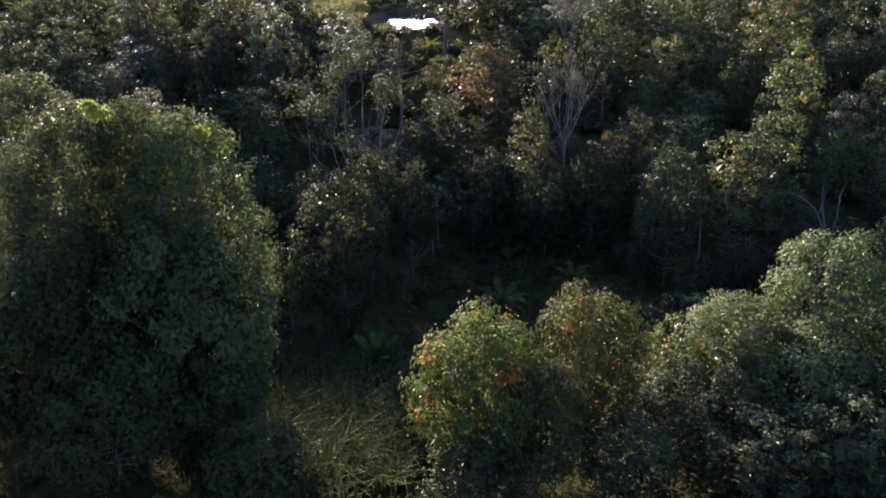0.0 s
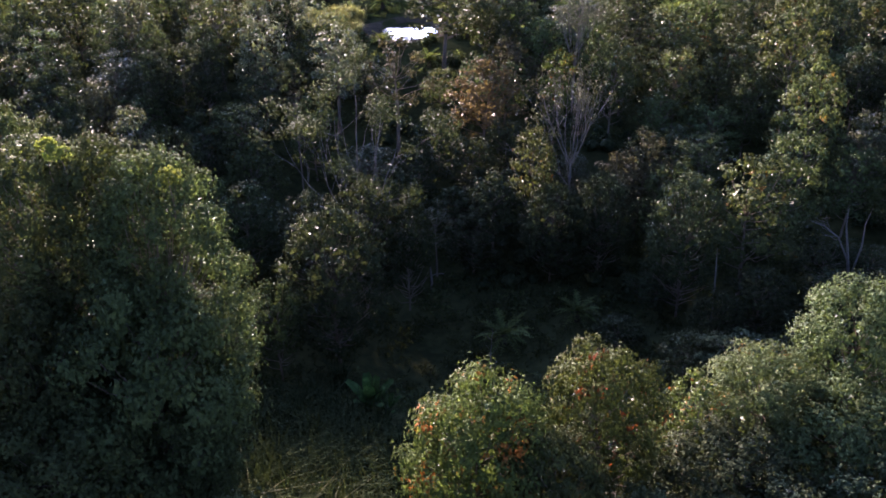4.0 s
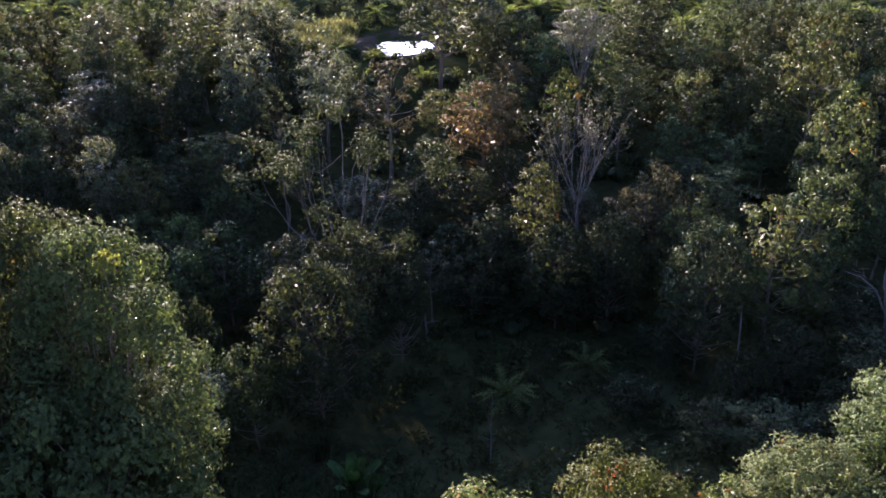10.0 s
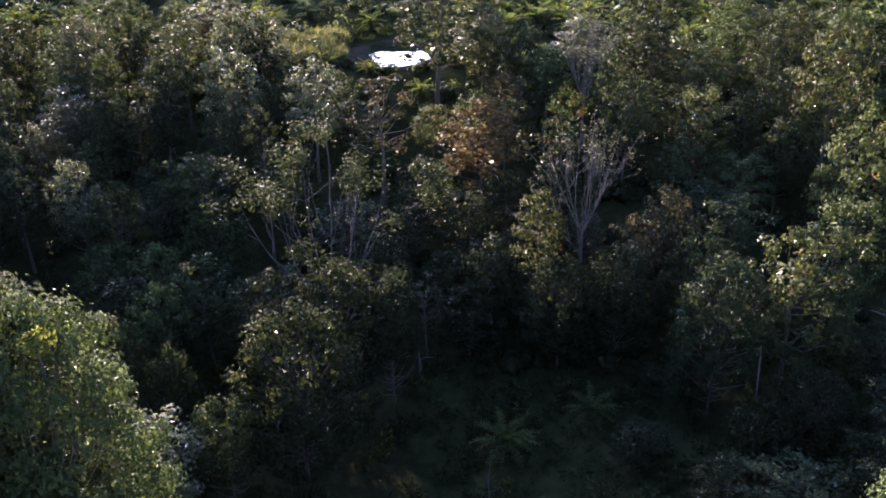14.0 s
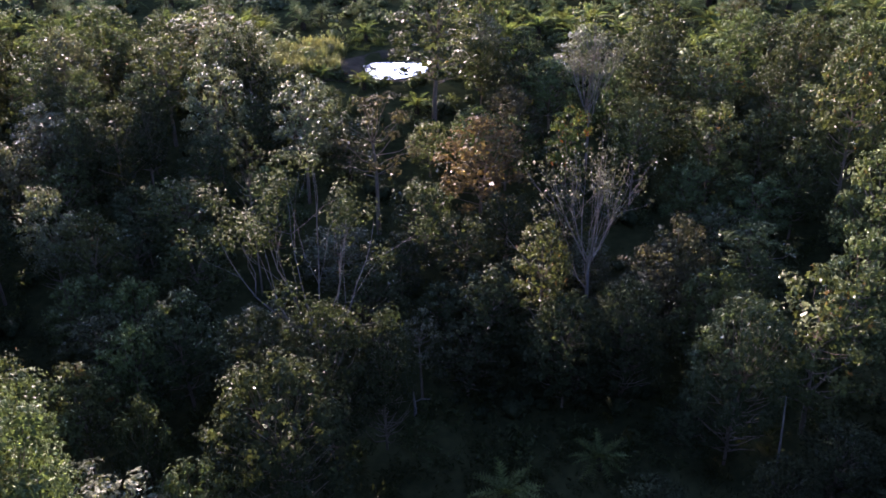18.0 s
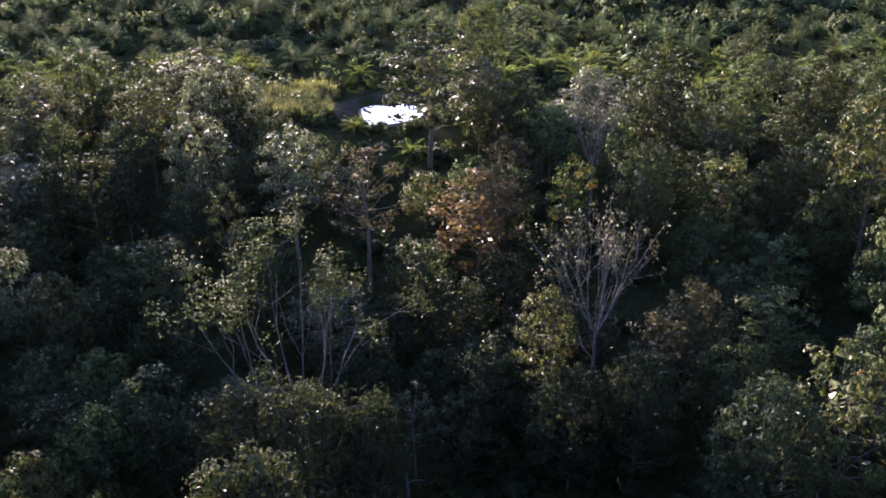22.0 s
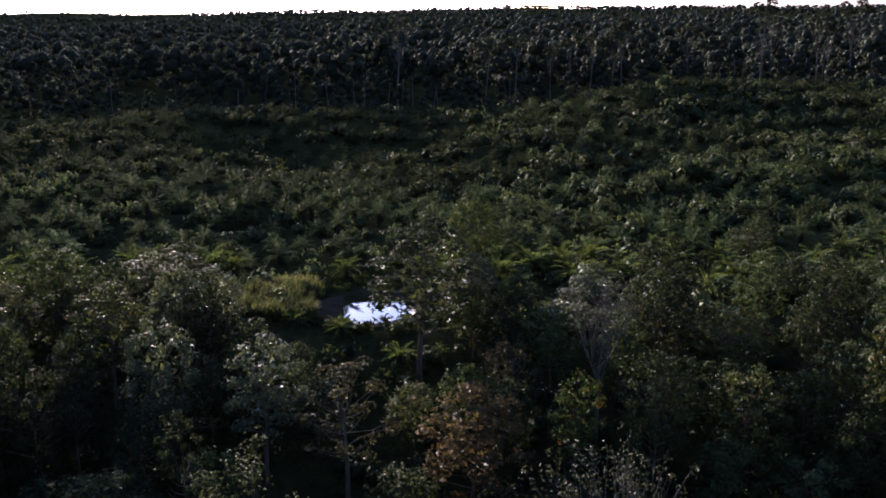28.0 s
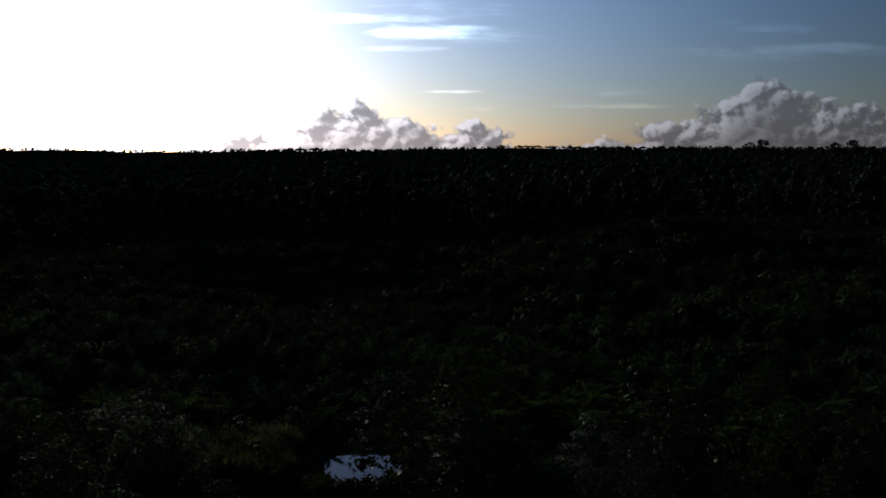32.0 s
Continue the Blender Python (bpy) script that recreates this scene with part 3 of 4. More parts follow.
    cr_.parent = root
    cr_.material_slots[0].link = "OBJECT"
    cr_.material_slots[0].material = LEAF[leaf]
    return root


def fan_tree(seed, H, R, fork, stems, splits, leaves_per_end, size, leaf, low, bow=0.06, spread_=0.09, twigs=4, thick=0.085, flare=1.0):
    """A pale tree whose stems fan out from one fork, each splitting again, with leaves at the ends only."""
    rng = np.random.default_rng(seed)
    root = new("tree")
    wood = [tube([(0, 0, -1.5), (0.2, 0.1, fork * 0.5), (0, 0, fork)], [0.24, 0.2, 0.16], 7)]
    at, out = [], []
    for k in range(stems):
        th = k * 2.39996 + rng.uniform(-0.3, 0.3)
        u = (k + 0.5) / stems
        rad = R * math.sqrt(u) * rng.uniform(0.85, 1.0)
        top = fork + (H - fork) * (1 - (1 - low) * u ** 1.6) * rng.uniform(0.78, 1.0)
        end = np.array([rad * math.cos(th), rad * math.sin(th), top])
        t_ = np.linspace(0, 1, 7)[:, None]
        p0 = np.array([0, 0, fork * rng.uniform(0.7, 1.0)])
        path = p0 + (end - p0) * np.concatenate([t_ ** flare, t_ ** flare, t_], 1)
        path += np.sin(t_ * math.pi) * np.array([math.cos(th) * bow, math.sin(th) * bow, -0.5 * bow]) * (H - fork)
        path[1:] += np.cumsum(rng.normal(size=(6, 3)) * 0.16, 0)
        end = path[-1]
        own = [tube(path, np.linspace(thick, 0.02, 7), 4)]
        ends = [end]
        for b in range(splits):
            i = rng.integers(1, 5)
            e_ = path[i] + (end - path[i]) * rng.uniform(0.65, 1.05) + rng.normal(size=3) * [R * 0.3, R * 0.3, R * 0.12]
            own.append(limb(rng, path[i], e_, 0.04, 0.014, bend=0.05, steps=4, sides=3))
            ends.append(e_)
            for _ in range(twigs):
                m_ = path[i] + (e_ - path[i]) * rng.uniform(0.45, 0.8)
                e2 = m_ + (e_ - path[i]) * rng.uniform(0.25, 0.45) + rng.normal(size=3) * R * 0.1
                own.append(limb(rng, m_, e2, 0.02, 0.009, bend=0.04, steps=3, sides=3))
                ends.append(e2)
        lb = new("limb", mesh_from("fan_limb", *joined(own), [BARK["pale"]], True))
        lb.parent = root
        for e_ in ends:
            n_ = max(1, int(leaves_per_end * rng.uniform(0.4, 1.6)))
            d = unit(rng.normal(size=(n_, 3)) + [0, 0, 0.5])
            at.append(e_ + d * R * spread_ * rng.uniform(0.3, 1.2, (n_, 1)))
            out.append(d)
    v, f = joined(wood)
    tr_ = new("trunk", mesh_from("fan_trunk", v, f, [BARK["pale"]], True))
    tr_.parent = root
    soft = []
    v, f = twig_leaves(rng, np.concatenate(at), np.concatenate(out), 12, size, plain=True, heart=np.array([0, 0, fork]), keep=soft)
    cr_ = new("crown", mesh_from("fan_crown", v, f, [LEAF[leaf]], normals=np.concatenate(soft)))
    cr_.parent = root
    cr_.material_slots[0].link = "OBJECT"
    cr_.material_slots[0].material = LEAF[leaf]
    return root


PROTO = {}
SIZES = {}


def proto(kind, H, R, *rest, **kw):
    t_ = make_tree(len(PROTO) * 17 + 5, H, R, *rest, **kw)
    PROTO.setdefault(kind, []).append(t_)
    SIZES[t_.name] = (H, R)


for _ in range(4):
    proto("round", 18, 5.2, 0.10, 36, 680, 8, 0.25)
for _ in range(3):
    proto("tall", 22, 4.6, 0.22, 32, 620, 8, 0.25)
for _ in range(2):
    proto("bush", 13, 6.0, 0.06, 36, 620, 8, 0.27)
    proto("dome", 16, 6.0, 0.04, 70, 1900, 9, 0.19, shape="dome")
    proto("sparse", 22, 4.6, 0.35, 24, 420, 9, 0.24, shape="sparse")
    proto("full", 17, 6.5, 0.10, 52, 5000, 10, 0.15)
    proto("low_full", 13, 6.0, 0.06, 52, 4400, 10, 0.15)
for _ in range(4):
    proto("mid", 16, 5.2, 0.06, 36, 620, 8, 0.26)
proto("giant", 28, 7.0, 0.10, 110, 9500, 10, 0.145, shape="dome")
proto("giant", 27, 7.4, 0.10, 110, 9500, 10, 0.145, shape="dome")
for kind, args in (("spreading", (31, 30.0, 8.2, 11.5, 8, 3, 46, 0.15, "green", 0.42, 0.04, 0.15, 1, 0.11, 0.72)), ("vase", (32, 26.0, 5.8, 13.5, 8, 5, 5, 0.15, "silver", 0.55, 0.03, 0.11, 3, 0.075, 0.85)), ("vase", (33, 24.0, 5.0, 12.0, 8, 5, 5, 0.15, "silver", 0.55, 0.03, 0.11, 3, 0.075, 0.85))):
    t_ = fan_tree(*args)
    PROTO.setdefault(kind, []).append(t_)
    SIZES[t_.name] = (args[1], args[2])

WORDS = {
    "lime": "yellow-green and rusty leaves", "green": "fresh green leaves", "olive": "olive green leaves",
    "dark": "dense dark green leaves, deepened for shade", "silver": "glinting grey-green leaves", "bronze": "bronze-red young leaves", "brown": "dull brown-green leaves",
}
FORMS = {
    "round": "broad round-crowned forest tree with", "tall": "slender tall forest tree with", "bush": "bushy low-branching tree with", "full": "broad leafy tree with", "giant": "massive domed tree with", "mid": "leafy forest tree with", "low_full": "bushy leafy tree with",
    "dome": "dome-shaped tree thick with", "sparse": "thin open tree with sparse", "spreading": "pale many-limbed spreading tree with", "vase": "pale bare-branched vase-shaped tree with",
}
planted = []
used = {}
turn_rng = np.random.default_rng(77)


def plant(kind, x, y, top_z, R, leaf, group="trees of the valley"):
    """Stands a tree of that kind on the ground with its top at a height."""
    count = used.get(kind, 0)
    used[kind] = count + 1
    src = PROTO[kind][count % len(PROTO[kind])]
    H0, R0 = SIZES[src.name]
    z = float(ground(x, y))
    H = max(top_z - z, 4.5)
    s0 = src.scale.copy()
    size = (R / R0, R / R0, H / H0)
    place, turn = (x, y, z), Euler((0, 0, turn_rng.uniform(0, math.tau)))
    if count < len(PROTO[kind]):
        ob = src
        ob.matrix_basis = Matrix.LocRotScale(place, turn, size)
    else:
        ob = copy_thing(src, Matrix.LocRotScale(place, turn, [q / p for q, p in zip(size, s0)]))
    for c in ob.children:
        if c.name.startswith("crown"):
            c.material_slots[0].material = LEAF[leaf]
            # crowns keep a rounded shape: on a tall tree they sit high on a longer trunk
            squat = 1.0 if kind in ("giant", "low_full", "full", "vase", "spreading", "bush") else min(1.0, 1.2 * (R / R0) / (H / H0))
            c.location.z, c.scale.z = H0 * (1 - squat), squat
    tagged(ob, FORMS[kind] + " " + WORDS[leaf], "tree", group)
    planted.append((x, y, R))
    return ob


# ---- the trees that stand out, one by one ----
plant("low_full", 2.7, 54.0, 26.5, 5.7, "lime")
plant("full", 12.0, 58.0, 26.0, 4.9, "lime")
plant("full", 26.1, 63.0, 22.1, 5.6, "olive")
plant("tall", 19.6, 61.0, 21.3, 3.1, "lime")
plant("full", 35.2, 67.0, 26.0, 5.8, "green")
plant("low_full", 21.7, 56.0, 19.2, 6.0, "dark")
plant("low_full", 31.2, 59.0, 21.0, 6.1, "green")
plant("low_full", 7.3, 52.0, 23.4, 4.2, "olive")
plant("giant", -21.2, 64.0, 38.9, 6.2, "green")
plant("giant", -30.8, 67.0, 38.4, 7.6, "green")
plant("giant", -25.8, 66.5, 38.8, 6.2, "green")
plant("giant", -41.5, 80.0, 36.9, 7.0, "olive")
plant("low_full", -21.4, 58.0, 31.8, 7.1, "green")
plant("low_full", -31.2, 57.0, 30.9, 6.9, "green")
plant("low_full", -19.0, 57.0, 22.6, 4.1, "green")
plant("low_full", -26.6, 52.0, 25.6, 6.3, "green")
plant("dome", -12.6, 90.0, 21.3, 6.3, "dark")
plant("spreading", -11.8, 108.0, 31.2, 9.4, "green")
plant("vase", 17.2, 116.0, 29.8, 5.8, "silver")
plant("tall", 12.0, 114.0, 22.4, 3.1, "olive")
plant("round", 6.6, 143.0, 22.0, 6.4, "bronze")
plant("round", 11.6, 156.0, 21.6, 4.7, "brown")
plant("tall", -17.9, 147.0, 27.5, 4.8, "silver")
plant("sparse", -7.4, 140.0, 26.2, 5.5, "brown")
plant("tall", 0.2, 168.0, 35.1, 7.8, "dark")
plant("dome", 8.5, 190.0, 33.0, 5.2, "olive")
plant("vase", 22.4, 152.0, 31.6, 5.0, "silver")
plant("tall", 18.0, 142.0, 24.7, 3.3, "lime")
plant("round", 27.6, 143.0, 25.5, 3.8, "olive")
plant("round", 58.2, 166.0, 21.5, 4.8, "green")
plant("round", 45.3, 170.0, 21.1, 6.1, "lime")
plant("round", 35.6, 165.0, 23.4, 5.0, "olive")
plant("round", 62.1, 210.0, 23.0, 4.6, "olive")
plant("round", 37.8, 150.0, 21.4, 5.1, "green")
plant("round", 61.5, 190.0, 23.0, 4.8, "dark")
plant("round", 71.2, 185.0, 23.5, 4.8, "green")
plant("round", 38.2, 103.0, 22.3, 6.1, "olive")
plant("dome", 29.6, 100.0, 20.4, 5.1, "dark")
plant("round", 45.5, 111.0, 22.3, 4.7, "green")
plant("round", 52.6, 124.0, 27.1, 5.5, "olive")
plant("round", 52.4, 150.0, 23.9, 5.5, "green")
plant("round", 54.9, 140.0, 34.0, 5.6, "olive")
plant("tall", 34.7, 128.0, 16.5, 4.1, "dark")
plant("round", 41.9, 135.0, 16.8, 5.1, "green")
plant("round", 28.1, 120.0, 18.6, 4.1, "brown")
plant("round", 30.3, 150.0, 22.5, 5.5, "green")
plant("sparse", 25.7, 172.0, 25.4, 6.3, "silver")
plant("round", 40.9, 160.0, 25.7, 5.4, "olive")
# low trees on the shaded valley floor, shade put into the leaf colour
plant("mid", 26.3, 84.0, 9.0, 3.0, "dark")
plant("dome", 36.7, 92.0, 12.0, 4.2, "dark")
plant("tall", -55.6, 150.0, 21.9, 4.3, "silver")
plant("round", -56.2, 178.0, 21.1, 5.7, "olive")
plant("tall", -42.1, 185.0, 26.3, 6.8, "olive")
plant("round", -44.3, 165.0, 23.5, 4.7, "olive")
plant("sparse", -21.9, 128.0, 26.5, 2.2, "dark")
plant("tall", -40.3, 160.0, 29.7, 5.4, "olive")
plant("dome", -54.7, 178.0, 28.3, 6.3, "green")
plant("tall", -37.4, 182.0, 28.0, 5.2, "olive")
plant("round", -30.8, 150.0, 27.7, 4.7, "silver")
plant("round", -41.6, 140.0, 26.4, 4.5, "dark")
plant("round", -38.6, 114.0, 14.9, 4.2, "green")
plant("round", -32.5, 97.0, 15.9, 3.7, "olive")
plant("bush", -25.0, 92.0, 15.8, 3.0, "dark")
plant("round", -35.6, 125.0, 16.2, 4.3, "dark")
plant("round", -31.3, 135.0, 16.6, 4.6, "dark")
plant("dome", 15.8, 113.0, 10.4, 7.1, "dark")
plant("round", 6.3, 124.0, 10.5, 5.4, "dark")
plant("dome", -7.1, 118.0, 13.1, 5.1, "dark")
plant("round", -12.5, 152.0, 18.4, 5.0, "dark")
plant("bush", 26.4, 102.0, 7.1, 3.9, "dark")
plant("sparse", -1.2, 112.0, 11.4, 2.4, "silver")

# dark trees at the feet of the pale ones, valley shade put into their colour
# this bush is added to cover the dead pole's foot, lost in shade
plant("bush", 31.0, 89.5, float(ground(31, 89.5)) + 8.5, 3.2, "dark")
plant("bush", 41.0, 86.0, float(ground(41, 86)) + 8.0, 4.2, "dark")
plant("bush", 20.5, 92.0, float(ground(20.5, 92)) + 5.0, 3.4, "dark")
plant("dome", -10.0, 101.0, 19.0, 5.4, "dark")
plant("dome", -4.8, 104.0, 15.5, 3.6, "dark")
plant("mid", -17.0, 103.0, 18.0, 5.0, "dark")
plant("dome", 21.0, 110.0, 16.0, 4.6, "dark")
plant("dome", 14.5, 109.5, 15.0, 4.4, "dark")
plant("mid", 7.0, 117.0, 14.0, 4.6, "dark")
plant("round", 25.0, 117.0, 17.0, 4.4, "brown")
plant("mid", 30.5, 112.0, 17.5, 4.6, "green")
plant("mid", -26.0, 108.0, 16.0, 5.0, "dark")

# trees filling the hollow, its shade put into the leaf colour
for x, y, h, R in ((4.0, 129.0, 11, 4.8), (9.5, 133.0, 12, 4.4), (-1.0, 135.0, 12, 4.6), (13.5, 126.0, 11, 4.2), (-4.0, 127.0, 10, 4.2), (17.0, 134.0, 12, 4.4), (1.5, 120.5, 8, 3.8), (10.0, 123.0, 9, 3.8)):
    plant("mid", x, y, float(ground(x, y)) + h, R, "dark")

# ---- the trees between them ----
fill = np.random.default_rng(2024)


def free(x, y, R, slack=0.75):
    return all((x - px) ** 2 + (y - py) ** 2 > (slack * (R + pr)) ** 2 for px, py, pr in planted)


kinds = ["mid", "mid", "mid", "tall", "mid", "round"]
shades = ["dark", "green", "olive", "dark", "green", "silver", "dark", "dark", "green"]
for _ in range(4000):
    if len(planted) > 255:
        break
    x, y, R = fill.uniform(-115, 125), fill.uniform(78, 182), fill.uniform(3.2, 5.6)
    if abs(x) > 28 + 0.56 * y or (-16 < x < 24 and y < 112) or (-26 < x < 6 and y > 164) or not free(x, y, R, 0.6):
        continue
    kind = kinds[fill.integers(len(kinds))]
    g_ = float(ground(x, y))
    low = 9 if -20 < x < 34 else 12
    # right valley floor: kept low, its shade put into dark leaves
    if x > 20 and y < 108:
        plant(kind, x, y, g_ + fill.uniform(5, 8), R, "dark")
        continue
    plant(kind, x, y, g_ + fill.uniform(low, low + 5), R, shades[fill.integers(len(shades))])
# edge bushes; those on the right have shade coloured into their leaves
for x, y, h, R in ((24, 50, 8, 5), (31, 51, 9, 5), (38, 54, 10, 5), (14, 50, 8, 4), (2, 47, 8, 4), (-38, 50, 20, 6), (-46, 60, 22, 6), (-14, 48, 9, 4), (42, 58, 11, 6), (47, 72, 9, 5), (38, 80, 6, 4), (52, 88, 10, 5), (-48, 96, 18, 6), (-60, 88, 20, 6), (-52, 76, 20, 6)):
    plant("bush", x, y, float(ground(x, y)) + h, R, "dark" if x > 0 else "green")


# ---- joined plant cover ----
def scatter(name, tufts, points, sizes, turns, mat, label, category):
    """One object of cover from a few tuft shapes, set down many times."""
    vs, fs, ns, base = [], [], [], 0
    for (x, y), s_, r_ in zip(points, sizes, turns):
        v, f, *soft = tufts[int(r_ * 97) % len(tufts)]
        c, sn = math.cos(r_), math.sin(r_)
        w = np.stack([(v[:, 0] * c - v[:, 1] * sn) * s_ + x, (v[:, 0] * sn + v[:, 1] * c) * s_ + y, v[:, 2] * s_], 1)
        w[:, 2] += ground(x, y)
        if soft:
            ns.append(np.stack([soft[0][:, 0] * c - soft[0][:, 1] * sn, soft[0][:, 0] * sn + soft[0][:, 1] * c, soft[0][:, 2]], 1))
        vs.append(w)
        fs.append(f + base)
        base += len(w)
    return tagged(new(name, mesh_from(name, np.concatenate(vs), np.concatenate(fs), [mat], normals=np.concatenate(ns) if ns else None)), label, category, kind="stuff")


def tuft(seed, n_, R, h, size, slim=0.5):
    rng = np.random.default_rng(seed)
    d = unit(rng.normal(size=(n_, 3)) * [1, 1, 0.7] + [0, 0, 0.5])
    d[:, 2] = np.abs(d[:, 2])
    return twig_leaves(rng, d * [R, R, h] * rng.uniform(0.5, 1.05, (n_, 1)), d, 4, size, slim=slim)


def blades(seed, n_, R, h, width, arch=0.0):
    """A clump of bending grass blades."""
    rng = np.random.default_rng(seed)
    q, r_ = rng.uniform(0, math.tau, n_), R * np.sqrt(rng.random(n_))
    p = np.stack([r_ * np.cos(q), r_ * np.sin(q), np.zeros(n_)], 1)
    tilt = rng.normal(size=(n_, 3)) * [0.22, 0.22, 0]
    hh = h * rng.uniform(0.6, 1.15, (n_, 1))
    k = np.array([[0, 0, 1.0]])
    side = unit(np.cross(tilt + [0.01, 0.02, 0], k)) * width * 0.5
    m1 = p + (k * 0.6 + tilt * 0.35) * hh
    tip = p + (k * (0.9 - 0.3 * arch) + tilt * (1.5 + 1.4 * arch)) * hh
    v = np.stack([p - side * 0.6, p + side * 0.6, m1 + side, tip, m1 - side], 1)
    i = np.arange(n_)[:, None] * 5
    return v.reshape(-1, 3), np.concatenate([i + [0, 1, 2], i + [0, 2, 4], i + [4, 2, 3]], 1).reshape(-1, 3)


cover = np.random.default_rng(9)
pts = np.stack([cover.uniform(-125, 135, 1700), cover.uniform(36, 186, 1700)], 1)
pts = pts[(np.abs(pts[:, 0]) < 30 + 0.6 * pts[:, 1]) & ~((np.abs(pts[:, 0] + 7) < 14) & (pts[:, 1] > 174))]
scatter("undergrowth", [tuft(k, 14, 1.5, 1.5, 0.62) for k in range(4)], pts, cover.uniform(0.6, 1.5, len(pts)), cover.uniform(0, 6.28, len(pts)), LEAF["fern"],
        "dark green ferns and low shrubs covering the valley floor", "undergrowth")
pts = np.stack([cover.uniform(-48, 50, 1500), cover.uniform(34, 118, 1500)], 1)
scatter("ferns", [tuft(k + 60, 9, 1.2, 1.1, 0.5, 0.35) for k in range(4)], pts, cover.uniform(0.6, 1.5, len(pts)), cover.uniform(0, 6.28, len(pts)), LEAF["fern"],
        "dark ferns and herbs in the shaded clearing", "ferns")
pts = np.stack([cover.normal(-10.5, 4.5, 230), cover.normal(63, 7.5, 230)], 1)
scatter("reeds", [blades(k, 46, 0.9, 4.6, 0.12, 0.15) for k in range(5)], pts, cover.uniform(0.7, 1.2, len(pts)), cover.uniform(0, 6.28, len(pts)), LEAF["reed"],
        "tall arching pale reeds on the slope", "reeds")
pts = np.stack([cover.uniform(-37, -18, 150), cover.uniform(185, 203, 150)], 1)
PLUMES = [(-12.6, 54.6), (-14.6, 53.2), (-11.4, 51.8), (-16.0, 55.8), (-13.4, 57.6), (-7.6, 55.2), (-10.6, 56.6)]
pv, pf = blades(31, 46, 1.0, 5.0, 0.1, 1.0)
plume = tagged(new("plume_grass", mesh_from("plume_grass", pv, pf, [LEAF["plume"]])), "tall sunlit arching plume grass on the slope", "grass", "plume grass clumps")
plume.location = (-9.8, 53.5, float(ground(-9.8, 53.5)) + 0.05)
for k, (x, y) in enumerate(PLUMES):
    s_ = 0.8 + 0.08 * (k % 4)
    copy_thing(plume, Matrix.LocRotScale((x, y, float(ground(x, y)) + 0.05), Euler((0, 0, k * 1.9)), (s_, s_, s_)))
low = np.stack([cover.uniform(-20, 4, 220), cover.uniform(199.5, 215, 220)], 1)
scatter("short_grass", [blades(k + 5, 30, 0.7, 0.5, 0.09) for k in range(3)], low, cover.uniform(0.7, 1.3, len(low)), cover.uniform(0, 6.28, len(low)), LEAF["reed"],
        "short dull grass on the flat behind the pond", "grass")
scatter("tall_grass", [blades(k, 60, 1.0, 3.0, 0.13) for k in range(3)], pts, cover.uniform(0.7, 1.15, len(pts)), cover.uniform(0, 6.28, len(pts)), LEAF["gold_grass"],
        "sunlit golden-green tall grass beside the pond", "grass")


# ---- oil palms ----
def frond(rng, q, rise, length, leaflets, wide):
    """An arching feather leaf: a midrib and its leaflets."""
    s = np.linspace(0, 1, 6)
    out = np.array([math.cos(q), math.sin(q), 0])
    path = np.outer(s * length * math.cos(rise) * (1 - 0.12 * s), out) + np.outer(s * length * math.sin(rise) - 0.55 * length * s ** 2.2 * (1.15 - 0.6 * math.sin(rise)), [0, 0, 1.0])
    tv, tf = tube(path, np.linspace(0.06, 0.015, 6), 3)
    k = np.linspace(0.16, 0.99, leaflets)
    p = np.stack([np.interp(k, s, path[:, a_]) for a_ in range(3)], 1)
    side = np.cross(out, [0, 0, 1.0])
    vs = []
    for sg in (-1, 1):
        ll = wide * np.sin(0.35 + k * 2.4)[:, None] * rng.uniform(0.8, 1.15, (leaflets, 1))
        d = unit(sg * side * 0.9 + out * 0.45 + np.array([0, 0, -0.25]) + rng.normal(size=(leaflets, 3)) * 0.12)
        w_ = out * 0.46 * length / leaflets
        vs.append(np.stack([p - w_, p + w_, p + d * ll], 1).reshape(-1, 3))
    v = np.concatenate(vs)
    f = np.arange(len(v)).reshape(-1, 3)
    rib = np.concatenate([tf[:, [0, 1, 2]], tf[:, [0, 2, 3]]])
    return joined([(v, f), (tv, rib)]) if leaflets > 12 else (v, f)


def palm_shapes(seed, fronds, leaflets, length, stem):
    rng = np.random.default_rng(seed)
    ps = []
    for k in range(fronds):
        u = k / (fronds - 1)
        v, f = frond(rng, k * 2.39996 + rng.uniform(-0.2, 0.2), radians(82 - 74 * u ** 0.9 + rng.uniform(-6, 6)), length * rng.uniform(0.85, 1.1), leaflets, 0.85)
        ps.append((v + [0, 0, stem], f))
    return joined(ps)


palms = []
for k in range(4):
    stem = 1.0 + 0.5 * k
    root = new("oil_palm")
    v, f = tube([(0, 0, -0.5), (0, 0, stem * 0.5), (0.05, 0, stem), (0.05, 0, stem + 0.4)], [0.45, 0.5, 0.42, 0.15], 8)
    st = new("trunk", mesh_from("palm_trunk", v, f, [BARK["palm"]], True))
    st.parent = root
    cr = new("crown", mesh_from("palm_crown", *palm_shapes(k + 40, 22, 9, 3.9, stem), [LEAF["palm"]]))
    cr.parent = root
    tagged(root, "young oil palm with arching feathery fronds", "palm", "oil palms on the rise")
    palms.append(root)
frond_shapes = []
for k in range(3):
    v, f = frond(np.random.default_rng(90 + k), 0.0, radians(8), 4.0, 13, 0.95)
    frond_shapes.append(mesh_from("frond", v, f, [LEAF["palm"]]))
feather_palm = new("oil_palm")
v, f = tube([(0, 0, -0.5), (0, 0, 0.8), (0.05, 0, 1.6), (0.05, 0, 2.0)], [0.45, 0.5, 0.42, 0.15], 8)
